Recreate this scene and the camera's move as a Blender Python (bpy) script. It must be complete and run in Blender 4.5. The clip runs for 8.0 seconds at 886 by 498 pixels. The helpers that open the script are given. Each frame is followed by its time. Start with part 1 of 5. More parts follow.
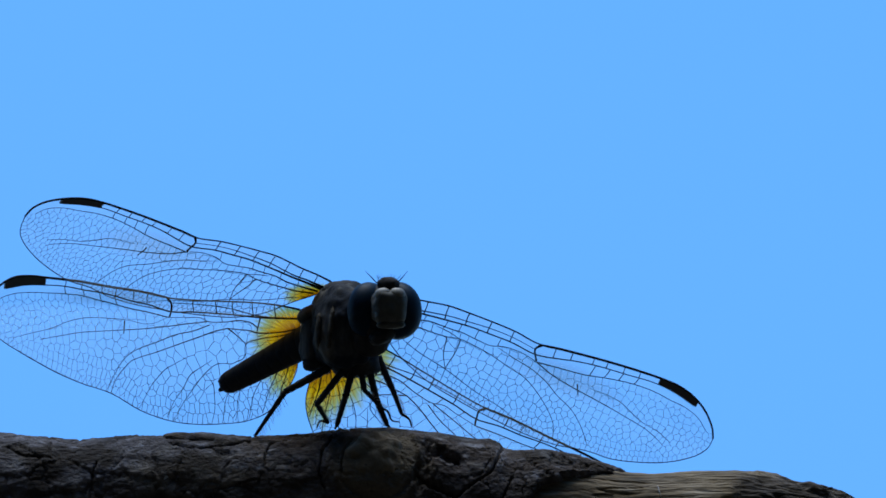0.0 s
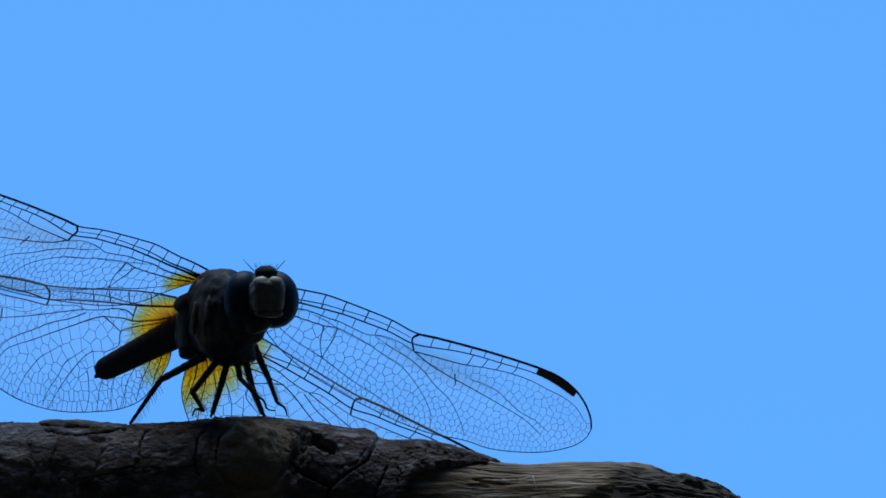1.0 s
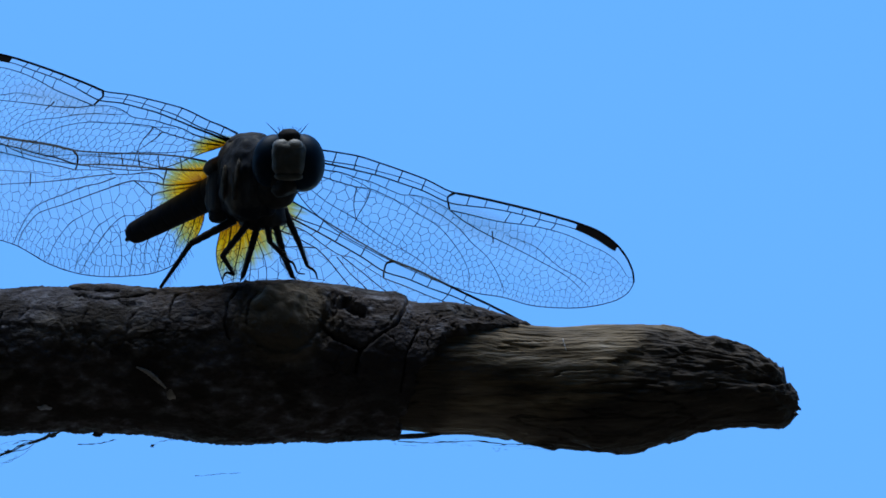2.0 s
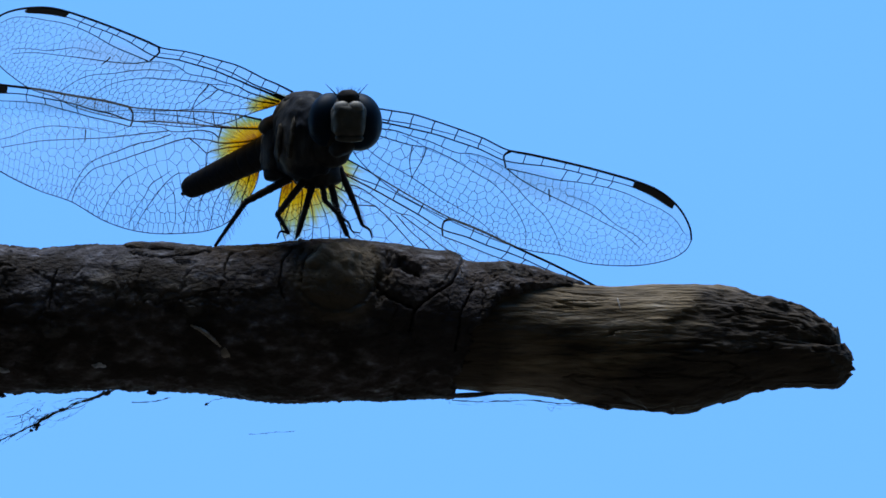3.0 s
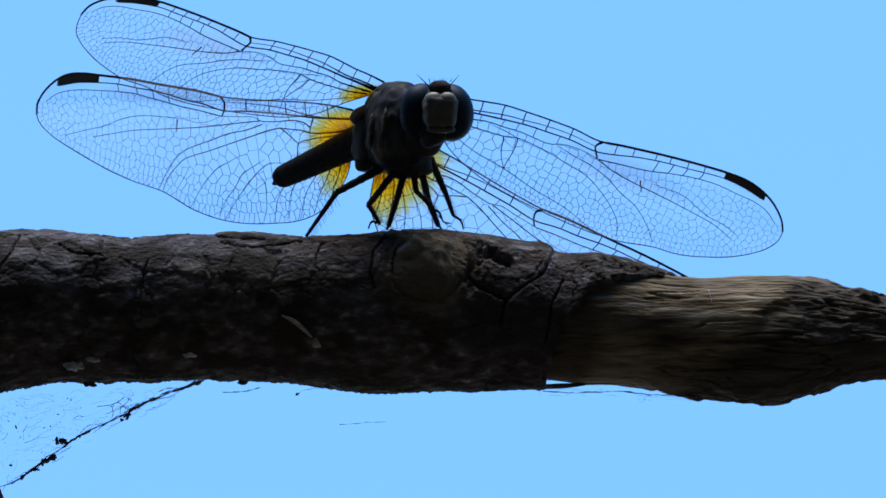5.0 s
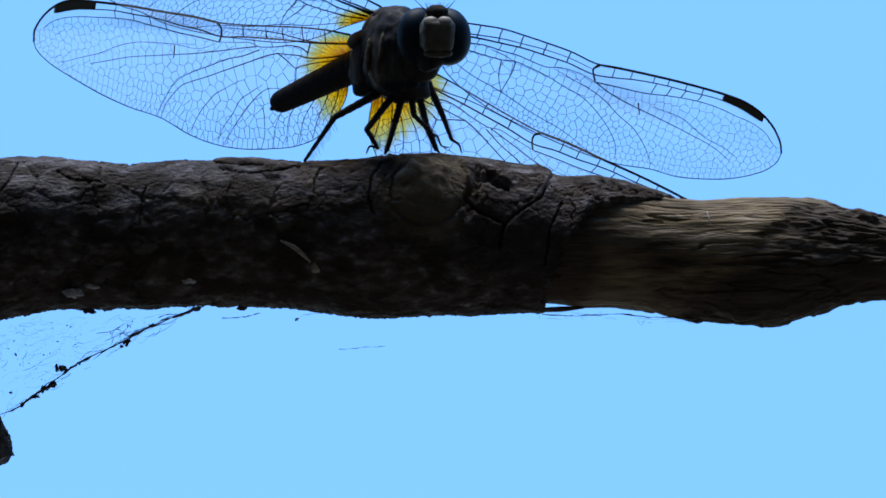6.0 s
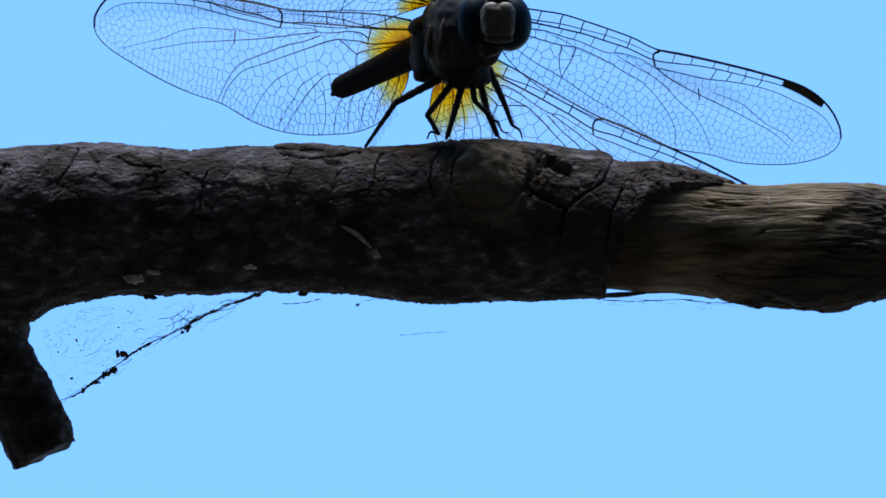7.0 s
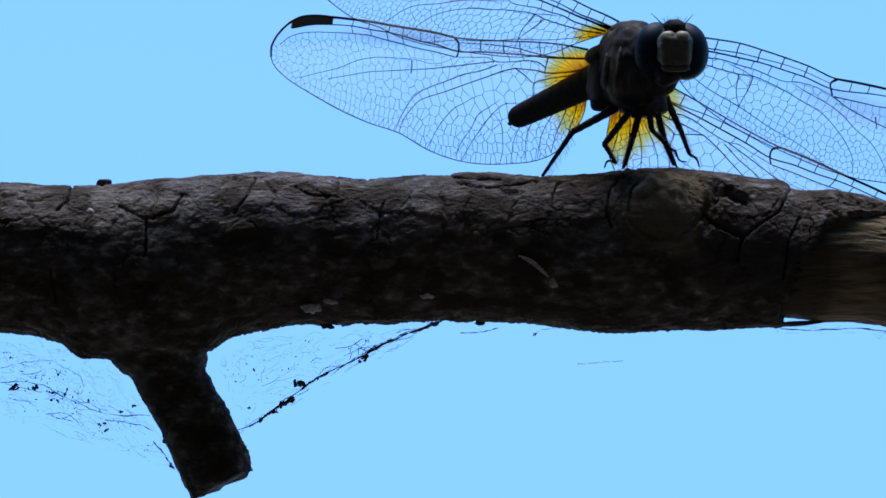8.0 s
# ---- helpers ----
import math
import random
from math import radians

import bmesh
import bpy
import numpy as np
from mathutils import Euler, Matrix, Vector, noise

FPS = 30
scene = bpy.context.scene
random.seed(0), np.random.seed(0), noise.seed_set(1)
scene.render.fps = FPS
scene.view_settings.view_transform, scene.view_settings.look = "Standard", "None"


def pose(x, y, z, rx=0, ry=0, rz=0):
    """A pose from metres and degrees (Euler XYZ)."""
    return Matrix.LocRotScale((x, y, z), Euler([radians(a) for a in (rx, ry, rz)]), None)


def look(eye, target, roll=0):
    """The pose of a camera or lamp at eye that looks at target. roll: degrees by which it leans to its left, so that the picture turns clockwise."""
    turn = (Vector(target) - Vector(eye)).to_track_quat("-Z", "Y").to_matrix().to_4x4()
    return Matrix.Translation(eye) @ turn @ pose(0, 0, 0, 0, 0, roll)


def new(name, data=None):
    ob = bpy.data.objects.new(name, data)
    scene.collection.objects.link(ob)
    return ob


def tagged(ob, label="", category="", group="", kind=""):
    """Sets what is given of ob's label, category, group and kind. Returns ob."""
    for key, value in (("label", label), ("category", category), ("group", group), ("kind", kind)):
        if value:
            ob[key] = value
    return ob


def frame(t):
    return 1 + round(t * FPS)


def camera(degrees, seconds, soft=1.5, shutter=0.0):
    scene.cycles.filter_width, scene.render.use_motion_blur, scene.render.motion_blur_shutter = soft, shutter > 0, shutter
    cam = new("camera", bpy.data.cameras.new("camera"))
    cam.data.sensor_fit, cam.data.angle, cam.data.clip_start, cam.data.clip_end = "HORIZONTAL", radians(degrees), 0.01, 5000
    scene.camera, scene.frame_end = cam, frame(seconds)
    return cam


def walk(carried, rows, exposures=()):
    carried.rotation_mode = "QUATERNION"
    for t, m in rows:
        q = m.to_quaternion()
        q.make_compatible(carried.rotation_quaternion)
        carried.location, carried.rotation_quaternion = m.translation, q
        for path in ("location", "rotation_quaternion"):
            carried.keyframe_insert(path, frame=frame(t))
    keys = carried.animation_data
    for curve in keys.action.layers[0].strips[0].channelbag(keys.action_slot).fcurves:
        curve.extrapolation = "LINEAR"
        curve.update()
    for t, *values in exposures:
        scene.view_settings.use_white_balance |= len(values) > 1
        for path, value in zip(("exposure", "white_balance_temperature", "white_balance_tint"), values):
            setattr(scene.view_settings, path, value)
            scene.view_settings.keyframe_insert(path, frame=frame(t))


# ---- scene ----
import itertools
from mathutils import geometry

MM = 0.001
TILT = 32.0          # the camera looks this much upwards, degrees
HEIGHT = 2.2         # of the perch above the ground
REACH = 1.2          # from the lens to the perch
# the perch's own axes: x along the branch, y upright across the line of sight, z towards the lens
PERCH = pose(0, 0, HEIGHT, 90 + TILT, 0, 0)

# ---- camera: a long lens held in the hand, which swings but stays where it is ----
cam = camera(3.4017, 8.0, soft=1.65)
SWING = [  # seconds, degrees up, degrees to the left, lean
    (0.0, 0.8518, 0.0068, -0.29),
    (0.1, 0.8545, 0.0155, -0.25),
    (0.2, 0.8540, 0.0177, -0.20),
    (0.3, 0.8534, 0.0264, -0.16),
    (0.4, 0.8518, 0.0352, -0.11),
    (0.5, 0.8512, 0.0309, -0.07),
    (0.6, 0.8541, -0.0834, -0.03),
    (0.7, 0.8496, -0.1889, 0.01),
    (0.8, 0.8387, -0.2923, 0.05),
    (0.9, 0.8279, -0.3848, 0.09),
    (1.0, 0.8107, -0.4665, 0.13),
    (1.1, 0.7625, -0.5086, 0.08),
    (1.2, 0.6924, -0.4790, 0.03),
    (1.3, 0.6354, -0.4536, -0.03),
    (1.4, 0.5546, -0.3998, -0.08),
    (1.5, 0.4424, -0.3263, -0.13),
    (1.6, 0.4040, -0.2772, -0.12),
    (1.7, 0.3680, -0.3365, -0.12),
    (2.8, 0.1904, -0.1937, 0.16),
    (2.9, 0.1673, -0.1711, 0.16),
    (3.0, 0.1274, -0.1420, 0.16),
    (3.2, 0.0562, -0.0934, 0.10),
    (3.4, 0.0107, -0.0304, 0.03),
    (3.5, 0.0000, 0.0000, 0.00),
    (3.7, 0.0067, 0.0346, 0.05),
    (3.9, 0.0631, 0.1084, 0.10),
    (4.0, 0.1184, 0.1635, 0.12),
    (4.1, 0.1513, 0.2133, 0.12),
    (4.2, 0.1679, 0.2584, 0.12),
    (5.3, -0.0338, 0.1845, 0.39),
    (5.4, -0.0917, 0.0571, 0.28),
    (5.5, -0.1218, -0.0473, 0.18),
    (5.6, -0.1342, -0.1414, 0.12),
    (5.7, -0.1512, -0.1021, 0.07),
    (5.8, -0.1747, -0.0106, 0.01),
    (5.9, -0.1914, 0.1374, -0.04),
    (6.0, -0.2015, 0.2018, -0.10),
    (6.1, -0.2170, 0.2393, -0.14),
    (6.2, -0.2260, 0.2802, -0.17),
    (6.3, -0.2436, 0.3210, -0.21),
    (6.4, -0.2721, 0.3403, -0.24),
    (6.5, -0.2898, 0.3487, -0.28),
    (6.6, -0.2939, 0.3660, -0.25),
    (6.7, -0.2936, 0.3855, -0.22),
    (6.8, -0.2674, 0.4049, -0.19),
    (6.9, -0.2564, 0.4201, -0.16),
    (7.0, -0.2562, 0.4353, -0.13),
    (7.1, -0.2315, 0.4596, -0.21),
    (7.2, -0.1826, 0.5228, -0.28),
    (7.3, -0.1327, 0.7334, -0.36),
    (7.4, -0.1327, 0.8748, -0.43),
    (7.5, -0.1374, 0.9218, -0.51),
    (7.6, -0.1382, 0.9595, -0.45),
    (7.7, -0.1388, 1.0352, -0.39),
    (7.8, -0.1397, 1.0935, -0.33),
    (7.9, -0.1409, 1.1084, -0.27),
    (8.0, -0.1422, 1.1157, -0.21),
]
EYE = PERCH @ Matrix.Translation((0, 0, REACH))
EXPOSURES = [
    (0.0, 1.06, 6110, 4),
    (1.0, 0.91, 5890, 3),
    (1.5, 0.91, 5890, 3),
    (1.7, 0.96, 5980, 4),
    (2.8, 1.22, 6430, 6),
    (3.5, 1.29, 6550, 9),
    (4.2, 1.34, 6610, 10),
    (5.3, 1.5, 6890, 10),
    (6.0, 1.53, 6860, 10),
    (7.5, 1.57, 6890, 10),
    (8.0, 1.6, 7070, 12),
]
walk(cam, [(t, EYE @ pose(0, 0, 0, up, left, 0) @ pose(0, 0, 0, 0, 0, lean)) for t, up, left, lean in SWING], EXPOSURES)

# ---- sky and sun: clear sky, the sun almost overhead, softened by thin haze ----
SUN_UP, SUN_ROUND = 80.0, 200.0
world = bpy.data.worlds.new("sky")
scene.world = world
world.use_nodes = True
wn = world.node_tree
sky = wn.nodes.new("ShaderNodeTexSky")
sky.sky_type = "NISHITA"
sky.sun_disc = False
sky.sun_elevation, sky.sun_rotation = radians(SUN_UP), radians(SUN_ROUND)
sky.air_density, sky.dust_density, sky.ozone_density = 1.0, 0.0, 6.0
vivid = wn.nodes.new("ShaderNodeHueSaturation")
vivid.inputs["Saturation"].default_value = 1.16
wn.links.new(sky.outputs[0], vivid.inputs["Color"])
wn.links.new(vivid.outputs[0], wn.nodes["Background"].inputs[0])
wn.nodes["Background"].inputs[1].default_value = 0.15
sun = new("sun", bpy.data.lights.new("sun", "SUN"))
sun.data.energy, sun.data.angle, sun.data.color = 1.7, radians(38), (1.0, 0.985, 0.975)
a, e = radians(SUN_ROUND), radians(SUN_UP)
sun.matrix_world = look(Vector((math.sin(a) * math.cos(e), math.cos(a) * math.cos(e), math.sin(e))) * 20, (0, 0, 0))


# ---- materials ----
def material(name):
    m = bpy.data.materials.new(name)
    m.use_nodes = True
    return m, m.node_tree.nodes, m.node_tree.links, m.node_tree.nodes["Principled BSDF"]


def ramp(nodes, stops):
    r = nodes.new("ShaderNodeValToRGB")
    while len(r.color_ramp.elements) < len(stops):
        r.color_ramp.elements.new(0.5)
    for el, (p, c) in zip(r.color_ramp.elements, stops):
        el.position, el.color = p, (*c, 1)
    return r


def noise_tex(nodes, links, coord, scale, detail=4, stretch=(1, 1, 1), kind="noise"):
    mp = nodes.new("ShaderNodeMapping")
    mp.inputs["Scale"].default_value = [scale * k for k in stretch]
    links.new(coord, mp.inputs[0])
    n = nodes.new("ShaderNodeTexNoise" if kind == "noise" else "ShaderNodeTexVoronoi")
    n.inputs["Scale"].default_value = 1.0
    if kind == "noise":
        n.inputs["Detail"].default_value = detail
    links.new(mp.outputs[0], n.inputs["Vector"])
    return n


def surface(name, stops, scale, rough=0.8, bump=0.3, dist=0.0002, stretch=(1, 1, 1), second=None, metal=0.0, spec=0.5):
    """A mottled surface: a fine grain and a coarser second tone, with fine relief."""
    m, nodes, links, b = material(name)
    co = nodes.new("ShaderNodeTexCoord").outputs["Object"]
    n1 = noise_tex(nodes, links, co, scale, 6, stretch)
    r1 = ramp(nodes, stops)
    links.new(n1.outputs["Fac"], r1.inputs[0])
    out = r1.outputs[0]
    if second:
        colour, s2, lo, hi = second
        n2 = noise_tex(nodes, links, co, s2, 5, stretch)
        r2 = ramp(nodes, [(lo, (0, 0, 0)), (hi, (1, 1, 1))])
        links.new(n2.outputs["Fac"], r2.inputs[0])
        mix = nodes.new("ShaderNodeMix")
        mix.data_type = "RGBA"
        links.new(r2.outputs[0], mix.inputs[0])
        links.new(out, mix.inputs[6])
        mix.inputs[7].default_value = (*colour, 1)
        out = mix.outputs[2]
    links.new(out, b.inputs["Base Color"])
    b.inputs["Roughness"].default_value, b.inputs["Metallic"].default_value = rough, metal
    b.inputs["Specular IOR Level"].default_value = spec
    n3 = noise_tex(nodes, links, co, scale * 2.7, 5, stretch)
    bp = nodes.new("ShaderNodeBump")
    bp.inputs["Strength"].default_value, bp.inputs["Distance"].default_value = bump, dist
    links.new(n3.outputs["Fac"], bp.inputs["Height"])
    links.new(bp.outputs[0], b.inputs["Normal"])
    return m


BARK = surface("bark", [(0.3, (0.036, 0.029, 0.0255)), (0.48, (0.06, 0.05, 0.046)), (0.6, (0.096, 0.088, 0.09)), (0.72, (0.22, 0.22, 0.245))], 1250, 0.95, 1.0,
               0.00035, (0.6, 1, 1), ((0.1, 0.094, 0.098), 420, 0.58, 0.78), spec=0.12)
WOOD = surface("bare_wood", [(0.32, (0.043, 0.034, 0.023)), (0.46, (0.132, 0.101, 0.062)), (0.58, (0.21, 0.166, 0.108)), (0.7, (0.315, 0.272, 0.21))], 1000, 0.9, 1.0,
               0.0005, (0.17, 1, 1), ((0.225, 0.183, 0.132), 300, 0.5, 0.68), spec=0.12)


def stain_and_shade(mat, along, across, colour):
    """A dark weathered patch on the wood, with the lower side's shade put into its colour: from `along` on, lower side
    first, with a ragged border.
    """
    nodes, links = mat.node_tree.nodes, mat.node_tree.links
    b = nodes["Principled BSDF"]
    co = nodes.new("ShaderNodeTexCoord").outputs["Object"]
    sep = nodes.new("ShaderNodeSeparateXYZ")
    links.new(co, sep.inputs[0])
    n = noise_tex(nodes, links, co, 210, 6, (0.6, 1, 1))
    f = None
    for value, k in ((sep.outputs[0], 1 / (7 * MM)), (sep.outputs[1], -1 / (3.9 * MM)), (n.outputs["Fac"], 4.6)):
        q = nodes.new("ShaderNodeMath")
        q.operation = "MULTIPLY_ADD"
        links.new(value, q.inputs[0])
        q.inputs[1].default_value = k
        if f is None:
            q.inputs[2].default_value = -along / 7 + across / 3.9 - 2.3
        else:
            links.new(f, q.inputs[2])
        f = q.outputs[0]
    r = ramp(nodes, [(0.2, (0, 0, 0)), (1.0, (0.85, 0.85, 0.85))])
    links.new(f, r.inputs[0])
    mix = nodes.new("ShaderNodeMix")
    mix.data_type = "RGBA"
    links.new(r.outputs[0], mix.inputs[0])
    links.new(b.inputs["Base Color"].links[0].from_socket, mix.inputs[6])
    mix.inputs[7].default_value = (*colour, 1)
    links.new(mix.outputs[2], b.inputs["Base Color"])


# weathered wood, and the shade of its lower side put into the colour
stain_and_shade(WOOD, 19.0, -3.2, (0.045, 0.038, 0.033))


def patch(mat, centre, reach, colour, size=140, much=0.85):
    """A patch of another colour, blackened or scarred, or with light or shade put in: centre and reach along and
    across, with a ragged border.
    """
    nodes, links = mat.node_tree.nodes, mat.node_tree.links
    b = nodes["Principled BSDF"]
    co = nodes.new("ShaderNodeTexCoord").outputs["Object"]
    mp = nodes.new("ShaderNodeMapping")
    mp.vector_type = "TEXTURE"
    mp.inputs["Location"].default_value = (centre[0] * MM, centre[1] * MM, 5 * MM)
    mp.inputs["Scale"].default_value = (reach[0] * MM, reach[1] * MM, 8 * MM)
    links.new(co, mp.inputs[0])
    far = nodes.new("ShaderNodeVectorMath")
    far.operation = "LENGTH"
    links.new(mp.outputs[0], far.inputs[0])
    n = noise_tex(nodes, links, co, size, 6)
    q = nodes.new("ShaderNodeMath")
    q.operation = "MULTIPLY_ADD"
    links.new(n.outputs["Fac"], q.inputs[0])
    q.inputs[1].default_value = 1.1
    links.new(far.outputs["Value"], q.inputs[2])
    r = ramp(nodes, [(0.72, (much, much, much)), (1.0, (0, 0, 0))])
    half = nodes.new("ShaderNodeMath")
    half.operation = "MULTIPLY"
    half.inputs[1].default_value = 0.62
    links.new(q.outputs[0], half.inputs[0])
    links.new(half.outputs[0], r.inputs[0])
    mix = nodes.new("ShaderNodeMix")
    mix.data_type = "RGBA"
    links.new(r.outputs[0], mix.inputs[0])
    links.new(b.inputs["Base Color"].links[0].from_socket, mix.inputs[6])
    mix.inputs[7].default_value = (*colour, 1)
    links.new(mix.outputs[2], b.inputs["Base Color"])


def blotch(mat, colour, scale, low, high, much):
    """Scattered blotches of another colour, with soft ragged borders."""
    nodes, links = mat.node_tree.nodes, mat.node_tree.links
    b = nodes["Principled BSDF"]
    n = noise_tex(nodes, links, nodes.new("ShaderNodeTexCoord").outputs["Object"], scale, 5, (0.7, 1, 1))
    r = ramp(nodes, [(low, (0, 0, 0)), (high, (much, much, much))])
    links.new(n.outputs["Fac"], r.inputs[0])
    mix = nodes.new("ShaderNodeMix")
    mix.data_type = "RGBA"
    links.new(r.outputs[0], mix.inputs[0])
    links.new(b.inputs["Base Color"].links[0].from_socket, mix.inputs[6])
    mix.inputs[7].default_value = (*colour, 1)
    links.new(mix.outputs[2], b.inputs["Base Color"])


# greyer crust along the ridge, with blue skylight put into its colour
patch(BARK, (-36.0, 1.6), (26.0, 3.6), (0.118, 0.122, 0.148), 330, 0.3)
patch(BARK, (-50.0, 0.0), (6.0, 2.6), (0.15, 0.142, 0.13), 420, 0.3)
patch(BARK, (-21.0, -0.4), (5.5, 1.8), (0.15, 0.128, 0.1), 480, 0.5)
blotch(BARK, (0.028, 0.023, 0.019), 380, 0.49, 0.58, 0.85)
blotch(BARK, (0.21, 0.205, 0.2), 610, 0.58, 0.68, 0.3)
patch(BARK, (2.0, -3.2), (6.0, 4.0), (0.042, 0.036, 0.036))
patch(BARK, (-5.5, 0.2), (4.2, 4.0), (0.115, 0.094, 0.066), 260)
# dark wood by the torn bark, with the edge's shadow put into its colour
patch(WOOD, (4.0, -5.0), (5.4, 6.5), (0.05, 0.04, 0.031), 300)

KNOT = surface("knot_wood", [(0.32, (0.07, 0.056, 0.037)), (0.5, (0.165, 0.13, 0.088)), (0.7, (0.28, 0.225, 0.16))], 500, 0.9, 1.0, 0.0003, (1, 1, 1), spec=0.1)
FLAKE = surface("pale_flake", [(0.3, (0.17, 0.145, 0.12)), (0.7, (0.42, 0.37, 0.31))], 900, 0.8, 0.4)
LICHEN = surface("grey_lichen", [(0.3, (0.24, 0.25, 0.27)), (0.7, (0.58, 0.6, 0.66))], 1500, 0.9, 0.8)
SILK = surface("dusty_silk", [(0.3, (0.08, 0.09, 0.1)), (0.7, (0.25, 0.27, 0.3))], 900, 0.7, 0.2)
DEBRIS = surface("web_debris", [(0.3, (0.04, 0.035, 0.03)), (0.7, (0.14, 0.12, 0.1))], 900, 0.9, 0.5)
CHITIN = surface("black_cuticle", [(0.3, (0.011, 0.011, 0.013)), (0.7, (0.034, 0.032, 0.03))], 900, 0.8, 0.4, 0.0001, spec=0.12)
VEIN = surface("wing_vein", [(0.3, (0.004, 0.004, 0.006)), (0.7, (0.009, 0.008, 0.009))], 600, 0.7, 0.1, 0.00005, spec=0.1)
STIGMA = surface("wing_spot", [(0.3, (0.006, 0.005, 0.004)), (0.7, (0.02, 0.014, 0.01))], 600, 0.4, 0.2, 0.00005)
EYE_MAT = surface("compound_eye", [(0.35, (0.004, 0.009, 0.016)), (0.65, (0.007, 0.022, 0.042))], 300, 0.5, 0.15, 0.00003, spec=0.05)
FACE = surface("pale_face", [(0.3, (0.038, 0.0385, 0.033)), (0.5, (0.067, 0.0665, 0.058)), (0.72, (0.115, 0.112, 0.096))], 700, 0.7, 0.5, 0.0001, spec=0.2)
BROW = surface("pale_brow", [(0.3, (0.11, 0.107, 0.09)), (0.7, (0.2, 0.194, 0.163))], 900, 0.5, 0.3, 0.0001, spec=0.4)
THORAX = surface("striped_thorax", [(0.42, (0.013, 0.016, 0.022)), (0.53, (0.038, 0.039, 0.041)), (0.66, (0.115, 0.105, 0.09))], 520, 0.9, 1.0,
                 0.00025, (1.0, 0.28, 1.0), spec=0.08)
STRIPE = surface("thorax_stripe", [(0.35, (0.025, 0.0233, 0.0183)), (0.65, (0.0833, 0.0714, 0.0566))], 900, 0.9, 0.8, 0.0002, spec=0.08)
ABDOMEN = surface("slaty_abdomen", [(0.3, (0.009, 0.011, 0.016)), (0.7, (0.03, 0.025, 0.02))], 500, 0.95, 0.4, 0.0001, spec=0.02)
LEG = surface("leg_cuticle", [(0.3, (0.0096, 0.0096, 0.0128)), (0.7, (0.0256, 0.024, 0.024))], 900, 0.7, 0.3, 0.00005, spec=0.15)
HAIR = surface("pale_bristle", [(0.3, (0.3, 0.28, 0.25)), (0.7, (0.55, 0.52, 0.47))], 900, 0.5, 0.1)
GRASS = surface("grass", [(0.3, (0.026, 0.021, 0.014)), (0.7, (0.055, 0.044, 0.03))], 3, 0.95, 0.5, 0.02, second=((0.09, 0.075, 0.054), 0.4, 0.5, 0.7))
# for the added backdrop; pale enough to bounce some light onto the branch
LEAVES = surface("dark_leaves", [(0.3, (0.055, 0.05, 0.03)), (0.7, (0.13, 0.115, 0.07))], 4, 0.9, 0.6, 0.05)


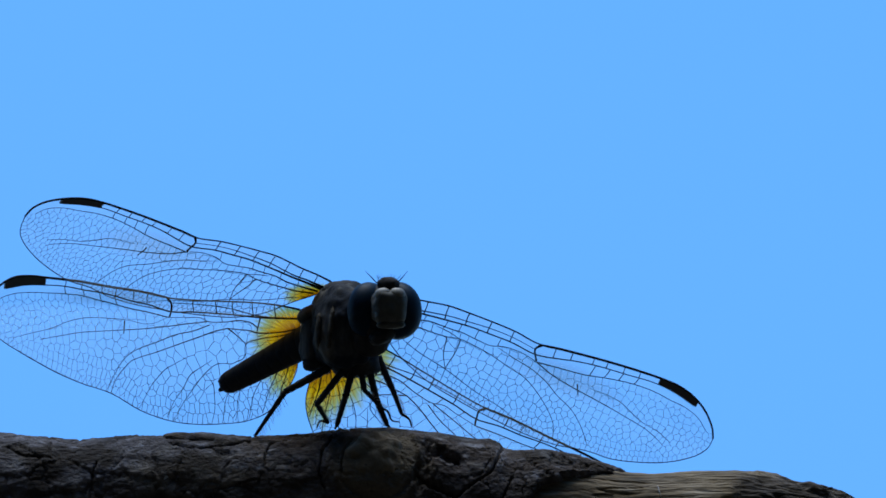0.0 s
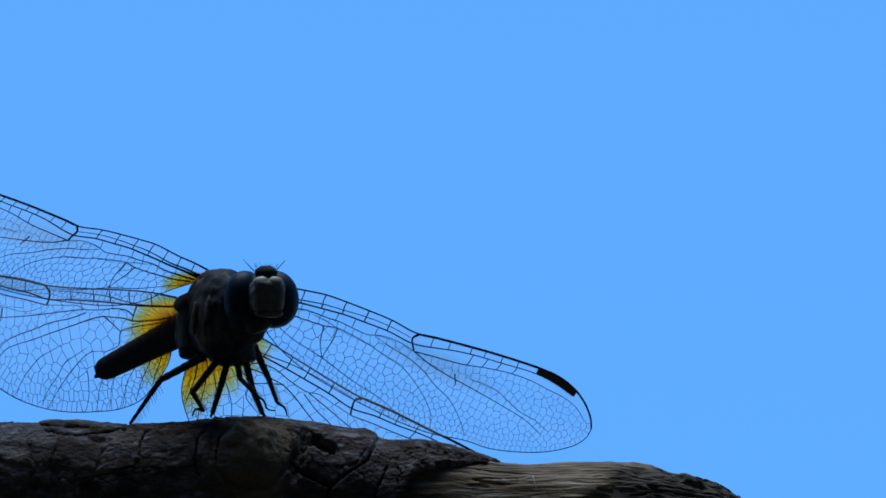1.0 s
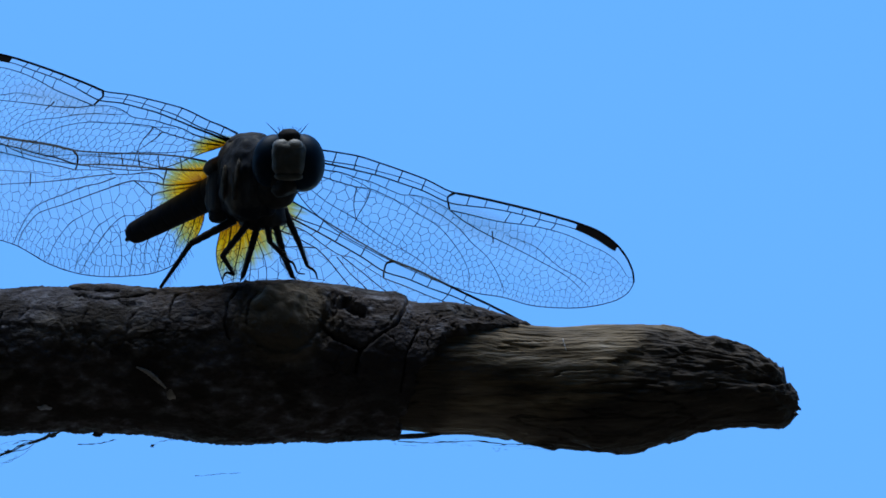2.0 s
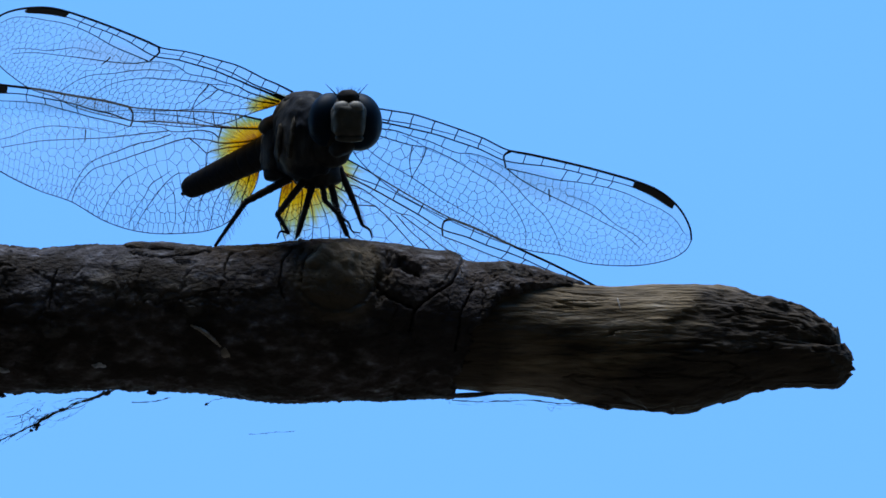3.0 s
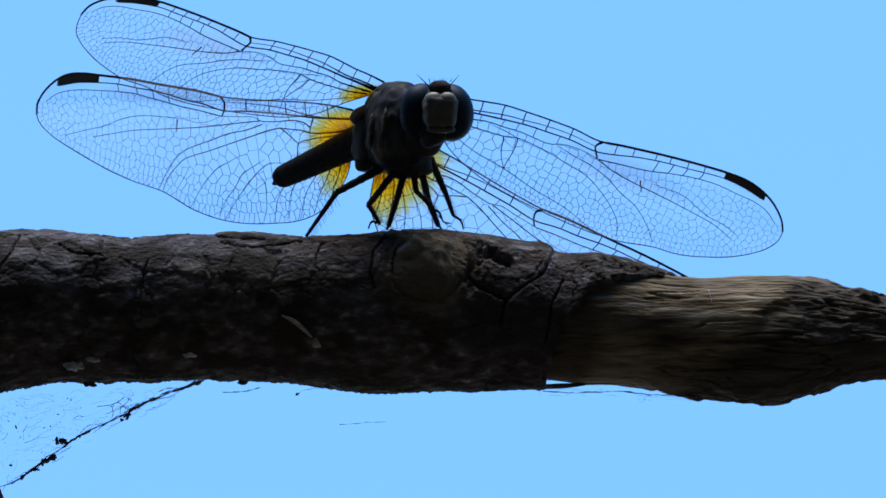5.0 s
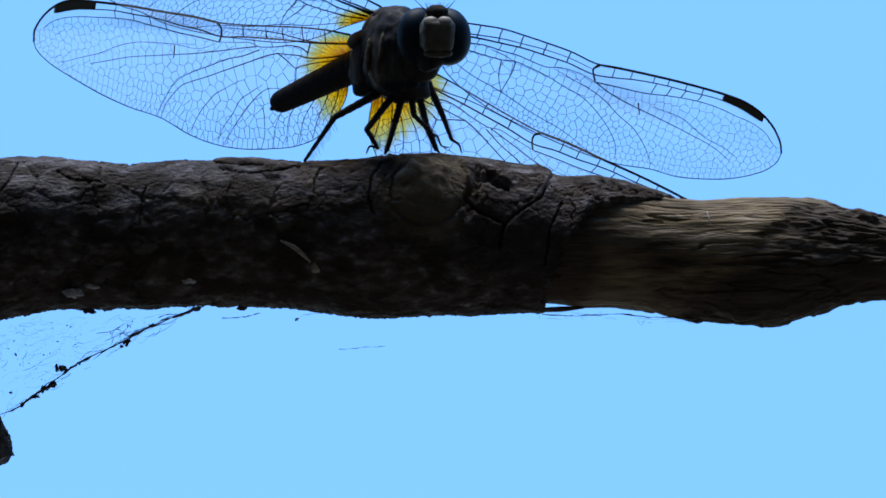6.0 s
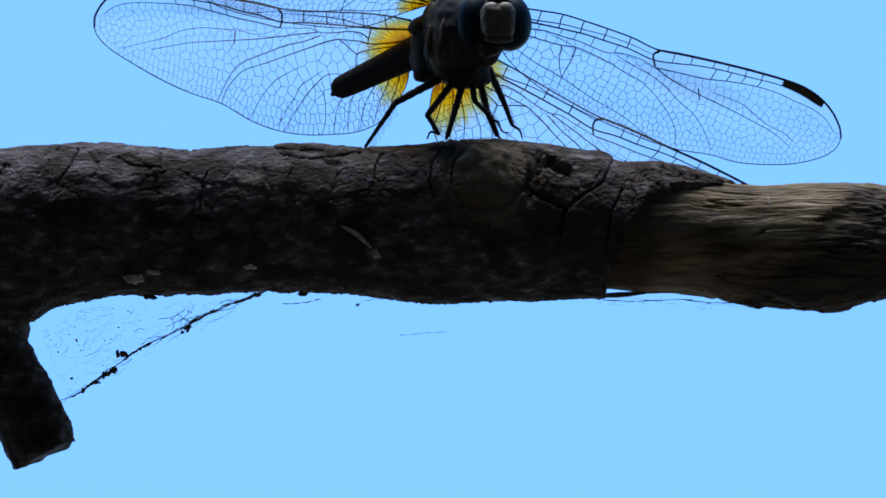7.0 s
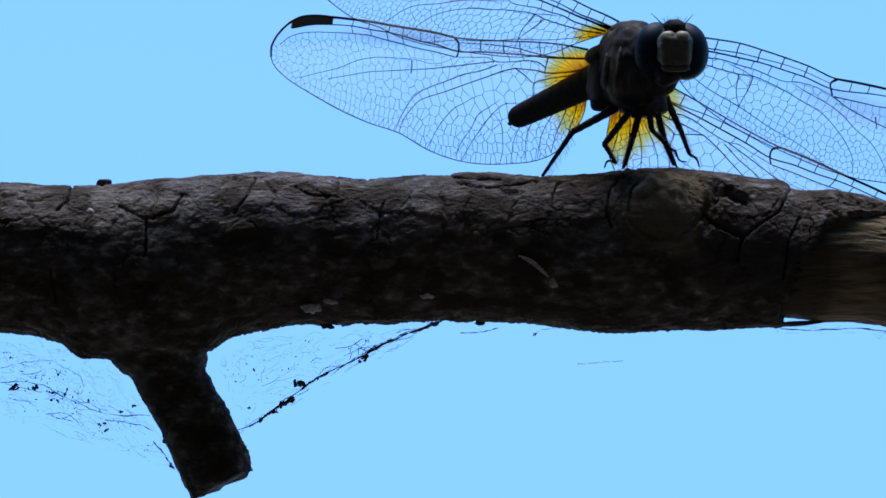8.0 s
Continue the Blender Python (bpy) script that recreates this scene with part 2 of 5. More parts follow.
def membrane(name, amber_u, amber_v, amber_up, centre, dusk=None):
    """Clear wing skin: thin gloss over a faint smoky tint, and amber at the root."""
    m, nodes, links, b = material(name)
    nodes.remove(b)
    chart = nodes.new("ShaderNodeAttribute")
    chart.attribute_name = "wing_chart"
    co = chart.outputs["Vector"]
    sep = nodes.new("ShaderNodeSeparateXYZ")
    links.new(co, sep.inputs[0])

    def maths(op, x, y):
        q = nodes.new("ShaderNodeMath")
        q.operation = op
        for i, k in enumerate((x, y)):
            if isinstance(k, (int, float)):
                q.inputs[i].default_value = k
            else:
                links.new(k, q.inputs[i])
        return q.outputs[0]
    du = maths("DIVIDE", sep.outputs[0], amber_u * MM)
    off = maths("SUBTRACT", sep.outputs[1], centre * MM)
    dv = maths("MAXIMUM", maths("DIVIDE", off, amber_v * MM), maths("DIVIDE", off, -amber_up * MM))
    r = maths("SQRT", maths("ADD", maths("MULTIPLY", du, du), maths("MULTIPLY", dv, dv)), 0)
    # streaks that fan out from the root
    fan = nodes.new("ShaderNodeCombineXYZ")
    links.new(maths("MULTIPLY", maths("ARCTAN2", maths("SUBTRACT", sep.outputs[1], centre * MM), sep.outputs[0]), 10.0), fan.inputs[0])
    links.new(maths("MULTIPLY", r, 0.9), fan.inputs[1])
    n = nodes.new("ShaderNodeTexNoise")
    n.inputs["Scale"].default_value, n.inputs["Detail"].default_value = 1.6, 3
    links.new(fan.outputs[0], n.inputs["Vector"])
    r = maths("ADD", r, maths("MULTIPLY", maths("SUBTRACT", n.outputs["Fac"], 0.5), 0.45))
    rr = ramp(nodes, [(0.1, (0.08, 0.017, 0.001)), (0.34, (0.42, 0.145, 0.003)), (0.56, (0.74, 0.4, 0.007)), (0.76, (0.88, 0.66, 0.16)), (1.0, (0.937, 0.943, 0.95))])
    links.new(r, rr.inputs[0])
    # fine brown rays in the amber
    ray = nodes.new("ShaderNodeTexNoise")
    ray.inputs["Scale"].default_value, ray.inputs["Detail"].default_value = 4.5, 3
    links.new(fan.outputs[0], ray.inputs["Vector"])
    pale = ramp(nodes, [(0.36, (0.42, 0.25, 0.1)), (0.6, (1, 1, 1))])
    links.new(ray.outputs["Fac"], pale.inputs[0])
    shade = nodes.new("ShaderNodeMix")
    shade.data_type, shade.blend_type = "RGBA", "MULTIPLY"
    far_out = ramp(nodes, [(0.5, (0.7, 0.7, 0.7)), (0.95, (0, 0, 0))])
    links.new(r, far_out.inputs[0])
    links.new(far_out.outputs[0], shade.inputs[0])
    links.new(rr.outputs[0], shade.inputs[6])
    links.new(pale.outputs[0], shade.inputs[7])
    smoke = noise_tex(nodes, links, co, 90, 3)
    rs = ramp(nodes, [(0.42, (1, 1, 1)), (0.68, (0.955, 0.955, 0.95))])
    links.new(smoke.outputs["Fac"], rs.inputs[0])
    mul = nodes.new("ShaderNodeMix")
    mul.data_type, mul.blend_type = "RGBA", "MULTIPLY"
    mul.inputs[0].default_value = 1.0
    links.new(shade.outputs[2], mul.inputs[6])
    links.new(rs.outputs[0], mul.inputs[7])
    tint = mul.outputs[2]
    if dusk:  # a smoky cloud beyond the middle of the wing: centre and reach along and across
        a1 = maths("DIVIDE", maths("SUBTRACT", sep.outputs[0], dusk[0] * MM), dusk[2] * MM)
        a2 = maths("DIVIDE", maths("SUBTRACT", sep.outputs[1], dusk[1] * MM), dusk[3] * MM)
        q = maths("ADD", maths("ADD", maths("MULTIPLY", a1, a1), maths("MULTIPLY", a2, a2)), maths("SUBTRACT", smoke.outputs["Fac"], 0.5))
        rd = ramp(nodes, [(0.1, (0.755, 0.775, 0.775)), (1.0, (1, 1, 1))])
        links.new(q, rd.inputs[0])
        m2 = nodes.new("ShaderNodeMix")
        m2.data_type, m2.blend_type = "RGBA", "MULTIPLY"
        m2.inputs[0].default_value = 1.0
        links.new(tint, m2.inputs[6])
        links.new(rd.outputs[0], m2.inputs[7])
        tint = m2.outputs[2]
        rc = ramp(nodes, [(0.1, (0.115, 0.115, 0.115)), (1.0, (0.045, 0.045, 0.045))])
        links.new(q, rc.inputs[0])
    tr = nodes.new("ShaderNodeBsdfTransparent")
    links.new(tint, tr.inputs[0])
    # the clear skin is a little cloudy
    veil = nodes.new("ShaderNodeBsdfTranslucent")
    veil.inputs[0].default_value = (0.83, 0.88, 0.86, 1)
    cloudy = nodes.new("ShaderNodeMixShader")
    clear = ramp(nodes, [(0.8, (0, 0, 0)), (1.0, (1, 1, 1))])
    links.new(r, clear.inputs[0])
    links.new(maths("MULTIPLY", rc.outputs[0] if dusk else 0.04, clear.outputs[0]), cloudy.inputs[0])
    links.new(tr.outputs[0], cloudy.inputs[1])
    links.new(veil.outputs[0], cloudy.inputs[2])
    gl = nodes.new("ShaderNodeBsdfGlossy")
    gl.inputs["Roughness"].default_value = 0.25
    # the amber pigment scatters light through the skin as well
    glow = nodes.new("ShaderNodeBsdfTranslucent")
    dye = nodes.new("ShaderNodeMix")
    dye.data_type, dye.blend_type = "RGBA", "MULTIPLY"
    dye.inputs[0].default_value = 0.95
    dye.inputs[6].default_value = (0.95, 0.5, 0.002, 1)
    links.new(pale.outputs[0], dye.inputs[7])
    deep = nodes.new("ShaderNodeMix")  # browner towards the root
    deep.data_type, deep.blend_type = "RGBA", "MULTIPLY"
    deep.inputs[0].default_value = 1.0
    root = ramp(nodes, [(0.08, (0.12, 0.06, 0.03)), (0.34, (0.5, 0.33, 0.2)), (0.6, (0.9, 0.9, 0.9))])
    links.new(r, root.inputs[0])
    links.new(dye.outputs[2], deep.inputs[6])
    links.new(root.outputs[0], deep.inputs[7])
    links.new(deep.outputs[2], glow.inputs[0])
    much = ramp(nodes, [(0.1, (0.16, 0.16, 0.16)), (0.4, (0.42, 0.42, 0.42)), (0.58, (0.36, 0.36, 0.36)), (0.78, (0.12, 0.12, 0.12)), (1.0, (0, 0, 0))])
    links.new(r, much.inputs[0])
    body_mix = nodes.new("ShaderNodeMixShader")
    links.new(much.outputs[0], body_mix.inputs[0])
    links.new(cloudy.outputs[0], body_mix.inputs[1])
    links.new(glow.outputs[0], body_mix.inputs[2])
    mix = nodes.new("ShaderNodeMixShader")
    mix.inputs[0].default_value = 0.018
    links.new(body_mix.outputs[0], mix.inputs[1])
    links.new(gl.outputs[0], mix.inputs[2])
    links.new(mix.outputs[0], nodes["Material Output"].inputs[0])
    return m


SKIN_FORE = membrane("forewing_skin", 4.2, 1.85, 1.35, 1.3, (19.0, 0.3, 6.5, 1.5))
SKIN_HIND = membrane("hindwing_skin", 5.5, 6.0, 2.8, 1.9, (19.5, -1.0, 6.5, 1.0))
SKIN_FAR = membrane("far_hindwing_skin", 6.2, 7.8, 5.4, 1.0)


# ---- mesh helpers: all sizes in millimetres, in the perch's axes ----
ORIGIN = {}


def mesh_object(name, verts, faces, mat, smooth=True):
    me = bpy.data.meshes.new(name)
    me.from_pydata([tuple(float(k) * MM for k in v) for v in verts], [], [tuple(f) for f in faces])
    if smooth:
        me.polygons.foreach_set("use_smooth", [True] * len(me.polygons))
    me.materials.append(mat)
    me.update()
    return new(name, me)


def part(name, shape, mat, parent, label="", origin=(0, 0, 0), turn=None, smooth=True):
    """One mesh under a thing or a part. shape: (verts, faces) about its origin, in millimetres."""
    ob = mesh_object(name, shape[0], shape[1], mat, smooth)
    ob.parent = parent
    o = Vector(origin)
    m = Matrix.Translation((o - ORIGIN[parent]) * MM)
    ob.matrix_basis = m @ turn if turn else m
    ORIGIN[ob] = o
    return tagged(ob, label)


def thing(name, origin, label, category, **tags):
    ob = new(name)
    ob.matrix_basis = PERCH @ Matrix.Translation(Vector(origin) * MM)
    ORIGIN[ob] = Vector(origin)
    return tagged(ob, label, category, **tags)


def join(*shapes):
    verts, faces = [], []
    for v, f in shapes:
        k = len(verts)
        verts.extend(v)
        faces.extend(tuple(i + k for i in q) for q in f)
    return verts, faces


def spline(points, n):
    """Evenly sampled smooth curve through the points (any number of columns)."""
    p = np.array(points, float)
    d = np.r_[0, np.cumsum(np.linalg.norm(np.diff(p[:, :2], axis=0), axis=1) + 1e-6)]
    g = np.gradient(p, d, axis=0)
    t = np.linspace(0, d[-1], n)
    i = np.clip(np.searchsorted(d, t) - 1, 0, len(d) - 2)
    h = (d[i + 1] - d[i])[:, None]
    s = ((t - d[i]) / h[:, 0])[:, None]
    return ((2 * s**3 - 3 * s**2 + 1) * p[i] + (s**3 - 2 * s**2 + s) * h * g[i]
            + (-2 * s**3 + 3 * s**2) * p[i + 1] + (s**3 - s**2) * h * g[i + 1])


def tube(path, radii, sides=8, cap=True):
    """A round tube along a path, its radius given at each point."""
    p = np.array(path, float)
    r = np.broadcast_to(np.array(radii, float), (len(p),))
    t = np.gradient(p, axis=0)
    t /= np.linalg.norm(t, axis=1)[:, None] + 1e-12
    ref = np.array((0.0, 0.0, 1.0)) if np.abs(t[:, 2]).max() < 0.9 else np.array((0.31, 0.93, 0.2))
    n = np.cross(t, ref)
    n /= np.linalg.norm(n, axis=1)[:, None] + 1e-12
    b = np.cross(t, n)
    verts, faces = [], []
    for i in range(len(p)):
        for k in range(sides):
            w = 2 * math.pi * k / sides
            verts.append(p[i] + r[i] * (math.cos(w) * n[i] + math.sin(w) * b[i]))
    for i in range(len(p) - 1):
        for k in range(sides):
            a0, a1 = i * sides + k, i * sides + (k + 1) % sides
            faces.append((a0, a1, a1 + sides, a0 + sides))
    if cap:
        faces.append(tuple(range(sides))[::-1])
        faces.append(tuple(range((len(p) - 1) * sides, len(p) * sides)))
    return verts, faces


def lump(half, power=2.0, seg=32, rings=20, rough=0.0, size=1.0, centre=(0, 0, 0), turn=(0, 0, 0), seed=0.0):
    """A rounded body: a (super)ellipsoid with an uneven surface."""
    rot = Euler([radians(k) for k in turn]).to_matrix()
    verts, faces = [], []
    for i in range(rings + 1):
        la = math.pi * (i / rings - 0.5)
        for k in range(seg):
            lo = 2 * math.pi * k / seg
            d = Vector((math.cos(la) * math.cos(lo), math.sin(la), math.cos(la) * math.sin(lo)))
            q = (abs(d.x) ** power + abs(d.y) ** power + abs(d.z) ** power) ** (-1 / power)
            v = Vector((d.x * half[0], d.y * half[1], d.z * half[2])) * q
            if rough:
                v *= 1 + rough * noise.noise(v * (1 / size) + Vector((seed, 0, 0)))
            verts.append(tuple(rot @ v + Vector(centre)))
    for i in range(rings):
        for k in range(seg):
            a0, a1 = i * seg + k, i * seg + (k + 1) % seg
            faces.append((a0, a0 + seg, a1 + seg, a1))
    return verts, faces


def lattice(q):
    h = (q[..., 0] * 374761393 + q[..., 1] * 668265263 + q[..., 2] * 2147483647) & 0xFFFFFFFF
    h = ((h ^ (h >> 13)) * 1274126177) & 0xFFFFFFFF
    return ((h ^ (h >> 16)) & 0xFFFF) / 65535.0


def value_noise(p):
    """Smooth noise of 0 to 1 at the points p."""
    i = np.floor(p).astype(np.int64)
    f = p - i
    f = f * f * (3 - 2 * f)
    out = 0.0
    for dx, dy, dz in itertools.product((0, 1), repeat=3):
        w = (f[..., 0] if dx else 1 - f[..., 0]) * (f[..., 1] if dy else 1 - f[..., 1]) * (f[..., 2] if dz else 1 - f[..., 2])
        out = out + w * lattice(i + np.array((dx, dy, dz)))
    return out


def fractal(p, octaves=4, gain=0.5):
    out, amp, tot = 0.0, 1.0, 0.0
    for k in range(octaves):
        out = out + amp * (value_noise(p * 2.03**k + 17.3 * k) - 0.5)
        tot += amp
        amp *= gain
    return out / tot


def cell_edges(p):
    """Distance between the nearest and the second nearest of scattered seeds: small along the joints of plates."""
    i = np.floor(p).astype(np.int64)
    f1, f2 = np.full(p.shape[:-1], 9.0), np.full(p.shape[:-1], 9.0)
    for off in itertools.product((-1, 0, 1), repeat=3):
        c = i + np.array(off)
        q = c + np.stack((lattice(c + 101), lattice(c + 307), lattice(c + 709)), -1)
        d = np.linalg.norm(p - q, axis=-1)
        f2 = np.minimum(f2, np.maximum(f1, d))
        f1 = np.minimum(f1, d)
    return f2 - f1


def lattice_plate(p, warp):
    """One level of 0 to 1 for each plate of the crust."""
    q = (p + 1.5 * warp) * np.array((0.3, 0.36, 0.36))
    i = np.floor(q).astype(np.int64)
    near, level = np.full(q.shape[:-1], 9.0), np.zeros(q.shape[:-1])
    for off in itertools.product((-1, 0, 1), repeat=3):
        c = i + np.array(off)
        seed = c + np.stack((lattice(c + 101), lattice(c + 307), lattice(c + 709)), -1)
        dist = np.linalg.norm(q - seed, axis=-1)
        level = np.where(dist < near, lattice(c + 17), level)
        near = np.minimum(near, dist)
    return level


def line_distance(x, y, pts):
    best = np.full(x.shape, 1e9)
    for (x0, y0), (x1, y1) in zip(pts[:-1], pts[1:]):
        dx, dy = x1 - x0, y1 - y0
        s = np.clip(((x - x0) * dx + (y - y0) * dy) / (dx * dx + dy * dy), 0, 1)
        best = np.minimum(best, np.hypot(x - x0 - s * dx, y - y0 - s * dy))
    return best


# ---- ground and woods, out of view: the woods are added to shade the perch ----
def ground():
    ob = new("ground", bpy.data.meshes.new("ground"))
    n, size = 60, 3000.0
    k = [size * (abs(i / n * 2 - 1) ** 4) * (1 if i * 2 > n else -1) for i in range(n + 1)]
    verts = [(x, y, 0.06 * noise.noise(Vector((x * 0.3, y * 0.3, 0)))) for y in k for x in k]
    faces = [(j * (n + 1) + i, j * (n + 1) + i + 1, (j + 1) * (n + 1) + i + 1, (j + 1) * (n + 1) + i) for j in range(n) for i in range(n)]
    ob.data.from_pydata(verts, [], faces)
    ob.data.materials.append(GRASS)
    tagged(ob, "rough dark green grass ground", "ground", kind="structure")


def woods():
    """An added edge of a wood, unseen round the back of the camera, that blocks sky and bounces light."""
    ob = new("backdrop", bpy.data.meshes.new("backdrop"))
    nu, nv = 120, 50
    verts, faces = [], []
    for j in range(nv + 1):
        s = j / nv
        for i in range(nu + 1):
            w = math.pi * (0.98 + 1.04 * i / nu)
            rad = 5.5 + 1.2 * math.sin(s * 3) - 2.5 * max(0, s - 0.45) ** 1.2
            q = Vector((math.cos(w) * rad, math.sin(w) * rad - 0.4, 6.8 * s ** 0.9))
            q += 0.7 * noise.noise_vector(q * 0.8) + 0.3 * noise.noise_vector(q * 2.3)
            verts.append((q.x, q.y, max(q.z, 0.0) if j else -0.1))
    for j in range(nv):
        for i in range(nu):
            a0 = j * (nu + 1) + i
            faces.append((a0, a0 + 1, a0 + nu + 2, a0 + nu + 1))
    rnd = random.Random(21)
    base = list(verts)
    for k in range(26000):  # loose leaves in front of the mass
        c = Vector(base[rnd.randrange(nu + 1, len(base))])
        c += Vector((rnd.gauss(0, 0.35), rnd.gauss(0, 0.35), rnd.gauss(0, 0.3)))
        a1 = Vector((rnd.gauss(0, 1), rnd.gauss(0, 1), rnd.gauss(0, 0.6))).normalized() * rnd.uniform(0.05, 0.12)
        a2 = a1.cross(Vector((rnd.gauss(0, 1), rnd.gauss(0, 1), rnd.gauss(0, 1)))).normalized() * a1.length * 0.5
        n0 = len(verts)
        verts += [tuple(c - a1), tuple(c + a2), tuple(c + a1), tuple(c - a2)]
        faces.append((n0, n0 + 1, n0 + 2, n0 + 3))
    ob.data.from_pydata(verts, [], faces)
    ob.data.materials.append(LEAVES)
    tagged(ob, "added dark green leafy backdrop, unseen, that shades the perch", "woods", kind="structure")


# ---- the branch ----
TOP = [(-67.45, 2.23), (-59.00, 2.45), (-54.73, 2.18), (-52.18, 2.09), (-49.27, 2.27), (-45.36, 2.59), (-38.55, 3.09), (-33.36, 2.95), (-29.73, 2.59), (-25.64, 2.73), (-22.00, 2.91),
       (-15.18, 2.77), (-10.64, 3.18), (-7.45, 3.36), (-3.82, 3.36), (-1.09, 3.14), (1.64, 2.68), (4.27, 2.27), (4.82, 1.77), (5.50, 1.64), (8.00, 1.73),
       (10.27, 1.23), (12.55, 0.50), (14.82, -0.14), (16.64, -0.36)]
UNDER = [(-67.45, -9.50), (-59.00, -9.73), (-56.27, -10.00), (-54.00, -10.73), (-52.91, -11.59), (-50.41, -11.91), (-44.73, -11.82), (-41.91, -11.14), (-40.64, -10.27), (-39.00, -9.68), (-36.27, -9.14), (-31.09, -9.05), (-26.55, -8.95), (-22.00, -8.82), (-17.45, -8.95),
         (-14.73, -9.27), (-10.86, -9.77), (-5.64, -9.64), (-2.91, -9.50), (3.45, -9.41), (5.27, -9.41), (16.64, -9.95)]
WOOD_TOP = [(1.64, 2.09), (5.27, 1.32), (9.82, 0.50), (14.82, -0.27), (18.91, -0.23), (24.82, -0.27), (28.00, -0.86), (30.27, -1.18), (31.64, -1.64),
            (33.23, -2.55), (34.59, -3.68), (35.36, -4.77), (36.18, -5.68)]
WOOD_UNDER = [(1.64, -8.4), (4.1, -8.55), (5.6, -8.7), (6.5, -8.88), (9.3, -8.95), (12.09, -9.22), (13.9, -9.58), (16.64, -10.1), (20.05, -10.55), (22.55, -10.32), (24.82, -9.82), (28.00, -9.00), (29.36, -8.59),
              (32.55, -8.41), (34.59, -8.45), (35.95, -7.59)]
CRACKS = [  # width, depth and line of each split in the bark
    (0.10, 0.7, [(4.55, 1.95), (3.73, 0.14), (2.18, -1.05), (0.73, -2.05)]),
    (0.12, 0.8, [(-47.09, -0.41), (-47.00, -1.77), (-47.18, -3.50)]),
    (0.09, 0.7, [(-47.09, -0.50), (-44.91, 0.14), (-44.23, 1.41)]),
    (0.08, 0.6, [(-47.09, -0.50), (-49.27, 0.64)]),
    (0.09, 0.6, [(-53.18, 2.09), (-53.45, 1.05), (-54.18, 0.23)]),
    (0.06, 0.5, [(-28.00, 0.73), (-28.45, -0.64), (-28.50, -2.23)]),
    (0.09, 0.6, [(-8.91, 2.77), (-9.91, 1.41), (-10.18, -0.18), (-9.73, -1.32)]),
    (0.07, 0.5, [(-7.55, 2.23), (-8.23, 1.32), (-8.36, -0.18)]),
    (0.07, 0.5, [(-10.18, 3.05), (-12.91, 2.59), (-14.18, 2.09), (-14.55, 0.95)]),
    (0.09, 0.6, [(-22.09, 2.32), (-19.73, 1.95), (-17.45, 2.05), (-15.41, 2.50)]),
    (0.07, 0.5, [(-54.73, -4.50), (-54.27, -7.23)]),
    (0.06, 0.4, [(-19.73, -1.55), (-17.45, -1.23), (-15.18, -0.64)]),
    (0.07, 0.5, [(-35.18, 2.09), (-33.82, 1.32), (-31.55, 1.18)]),
    (0.07, 0.5, [(-38.36, 2.77), (-38.91, 1.41), (-39.95, 0.05)]),
    (0.14, 0.8, [(-2.45, 0.05), (-1.09, -1.32), (0.73, -2.05), (0.27, -4.05)]),
    (0.09, 0.5, [(5.27, -0.41), (4.36, -2.68), (3.91, -5.41)]),
]
HOLLOWS = [  # place, reach along and across, depth, lean
    ((-0.41, 1.50), 1.8, 0.42, 1.3, -24),
    ((-1.91, 0.05), 0.5, 1.7, 1.0, -12),
    ((-0.64, -1.32), 1.4, 0.35, 0.5, -20),
    ((9.82, 0.77), 1.6, 0.45, 0.6, -12),
    ((7.77, -1.32), 0.5, 1.4, 0.5, -25),
    ((-17.68, 1.32), 0.9, 0.25, 0.3, 4),
]
KNOT_AT = (-5.55, 0.73)


def profile(points, x):
    p = np.array(points)
    c = spline(points, 600)
    return np.interp(x, c[:, 0], c[:, 1])


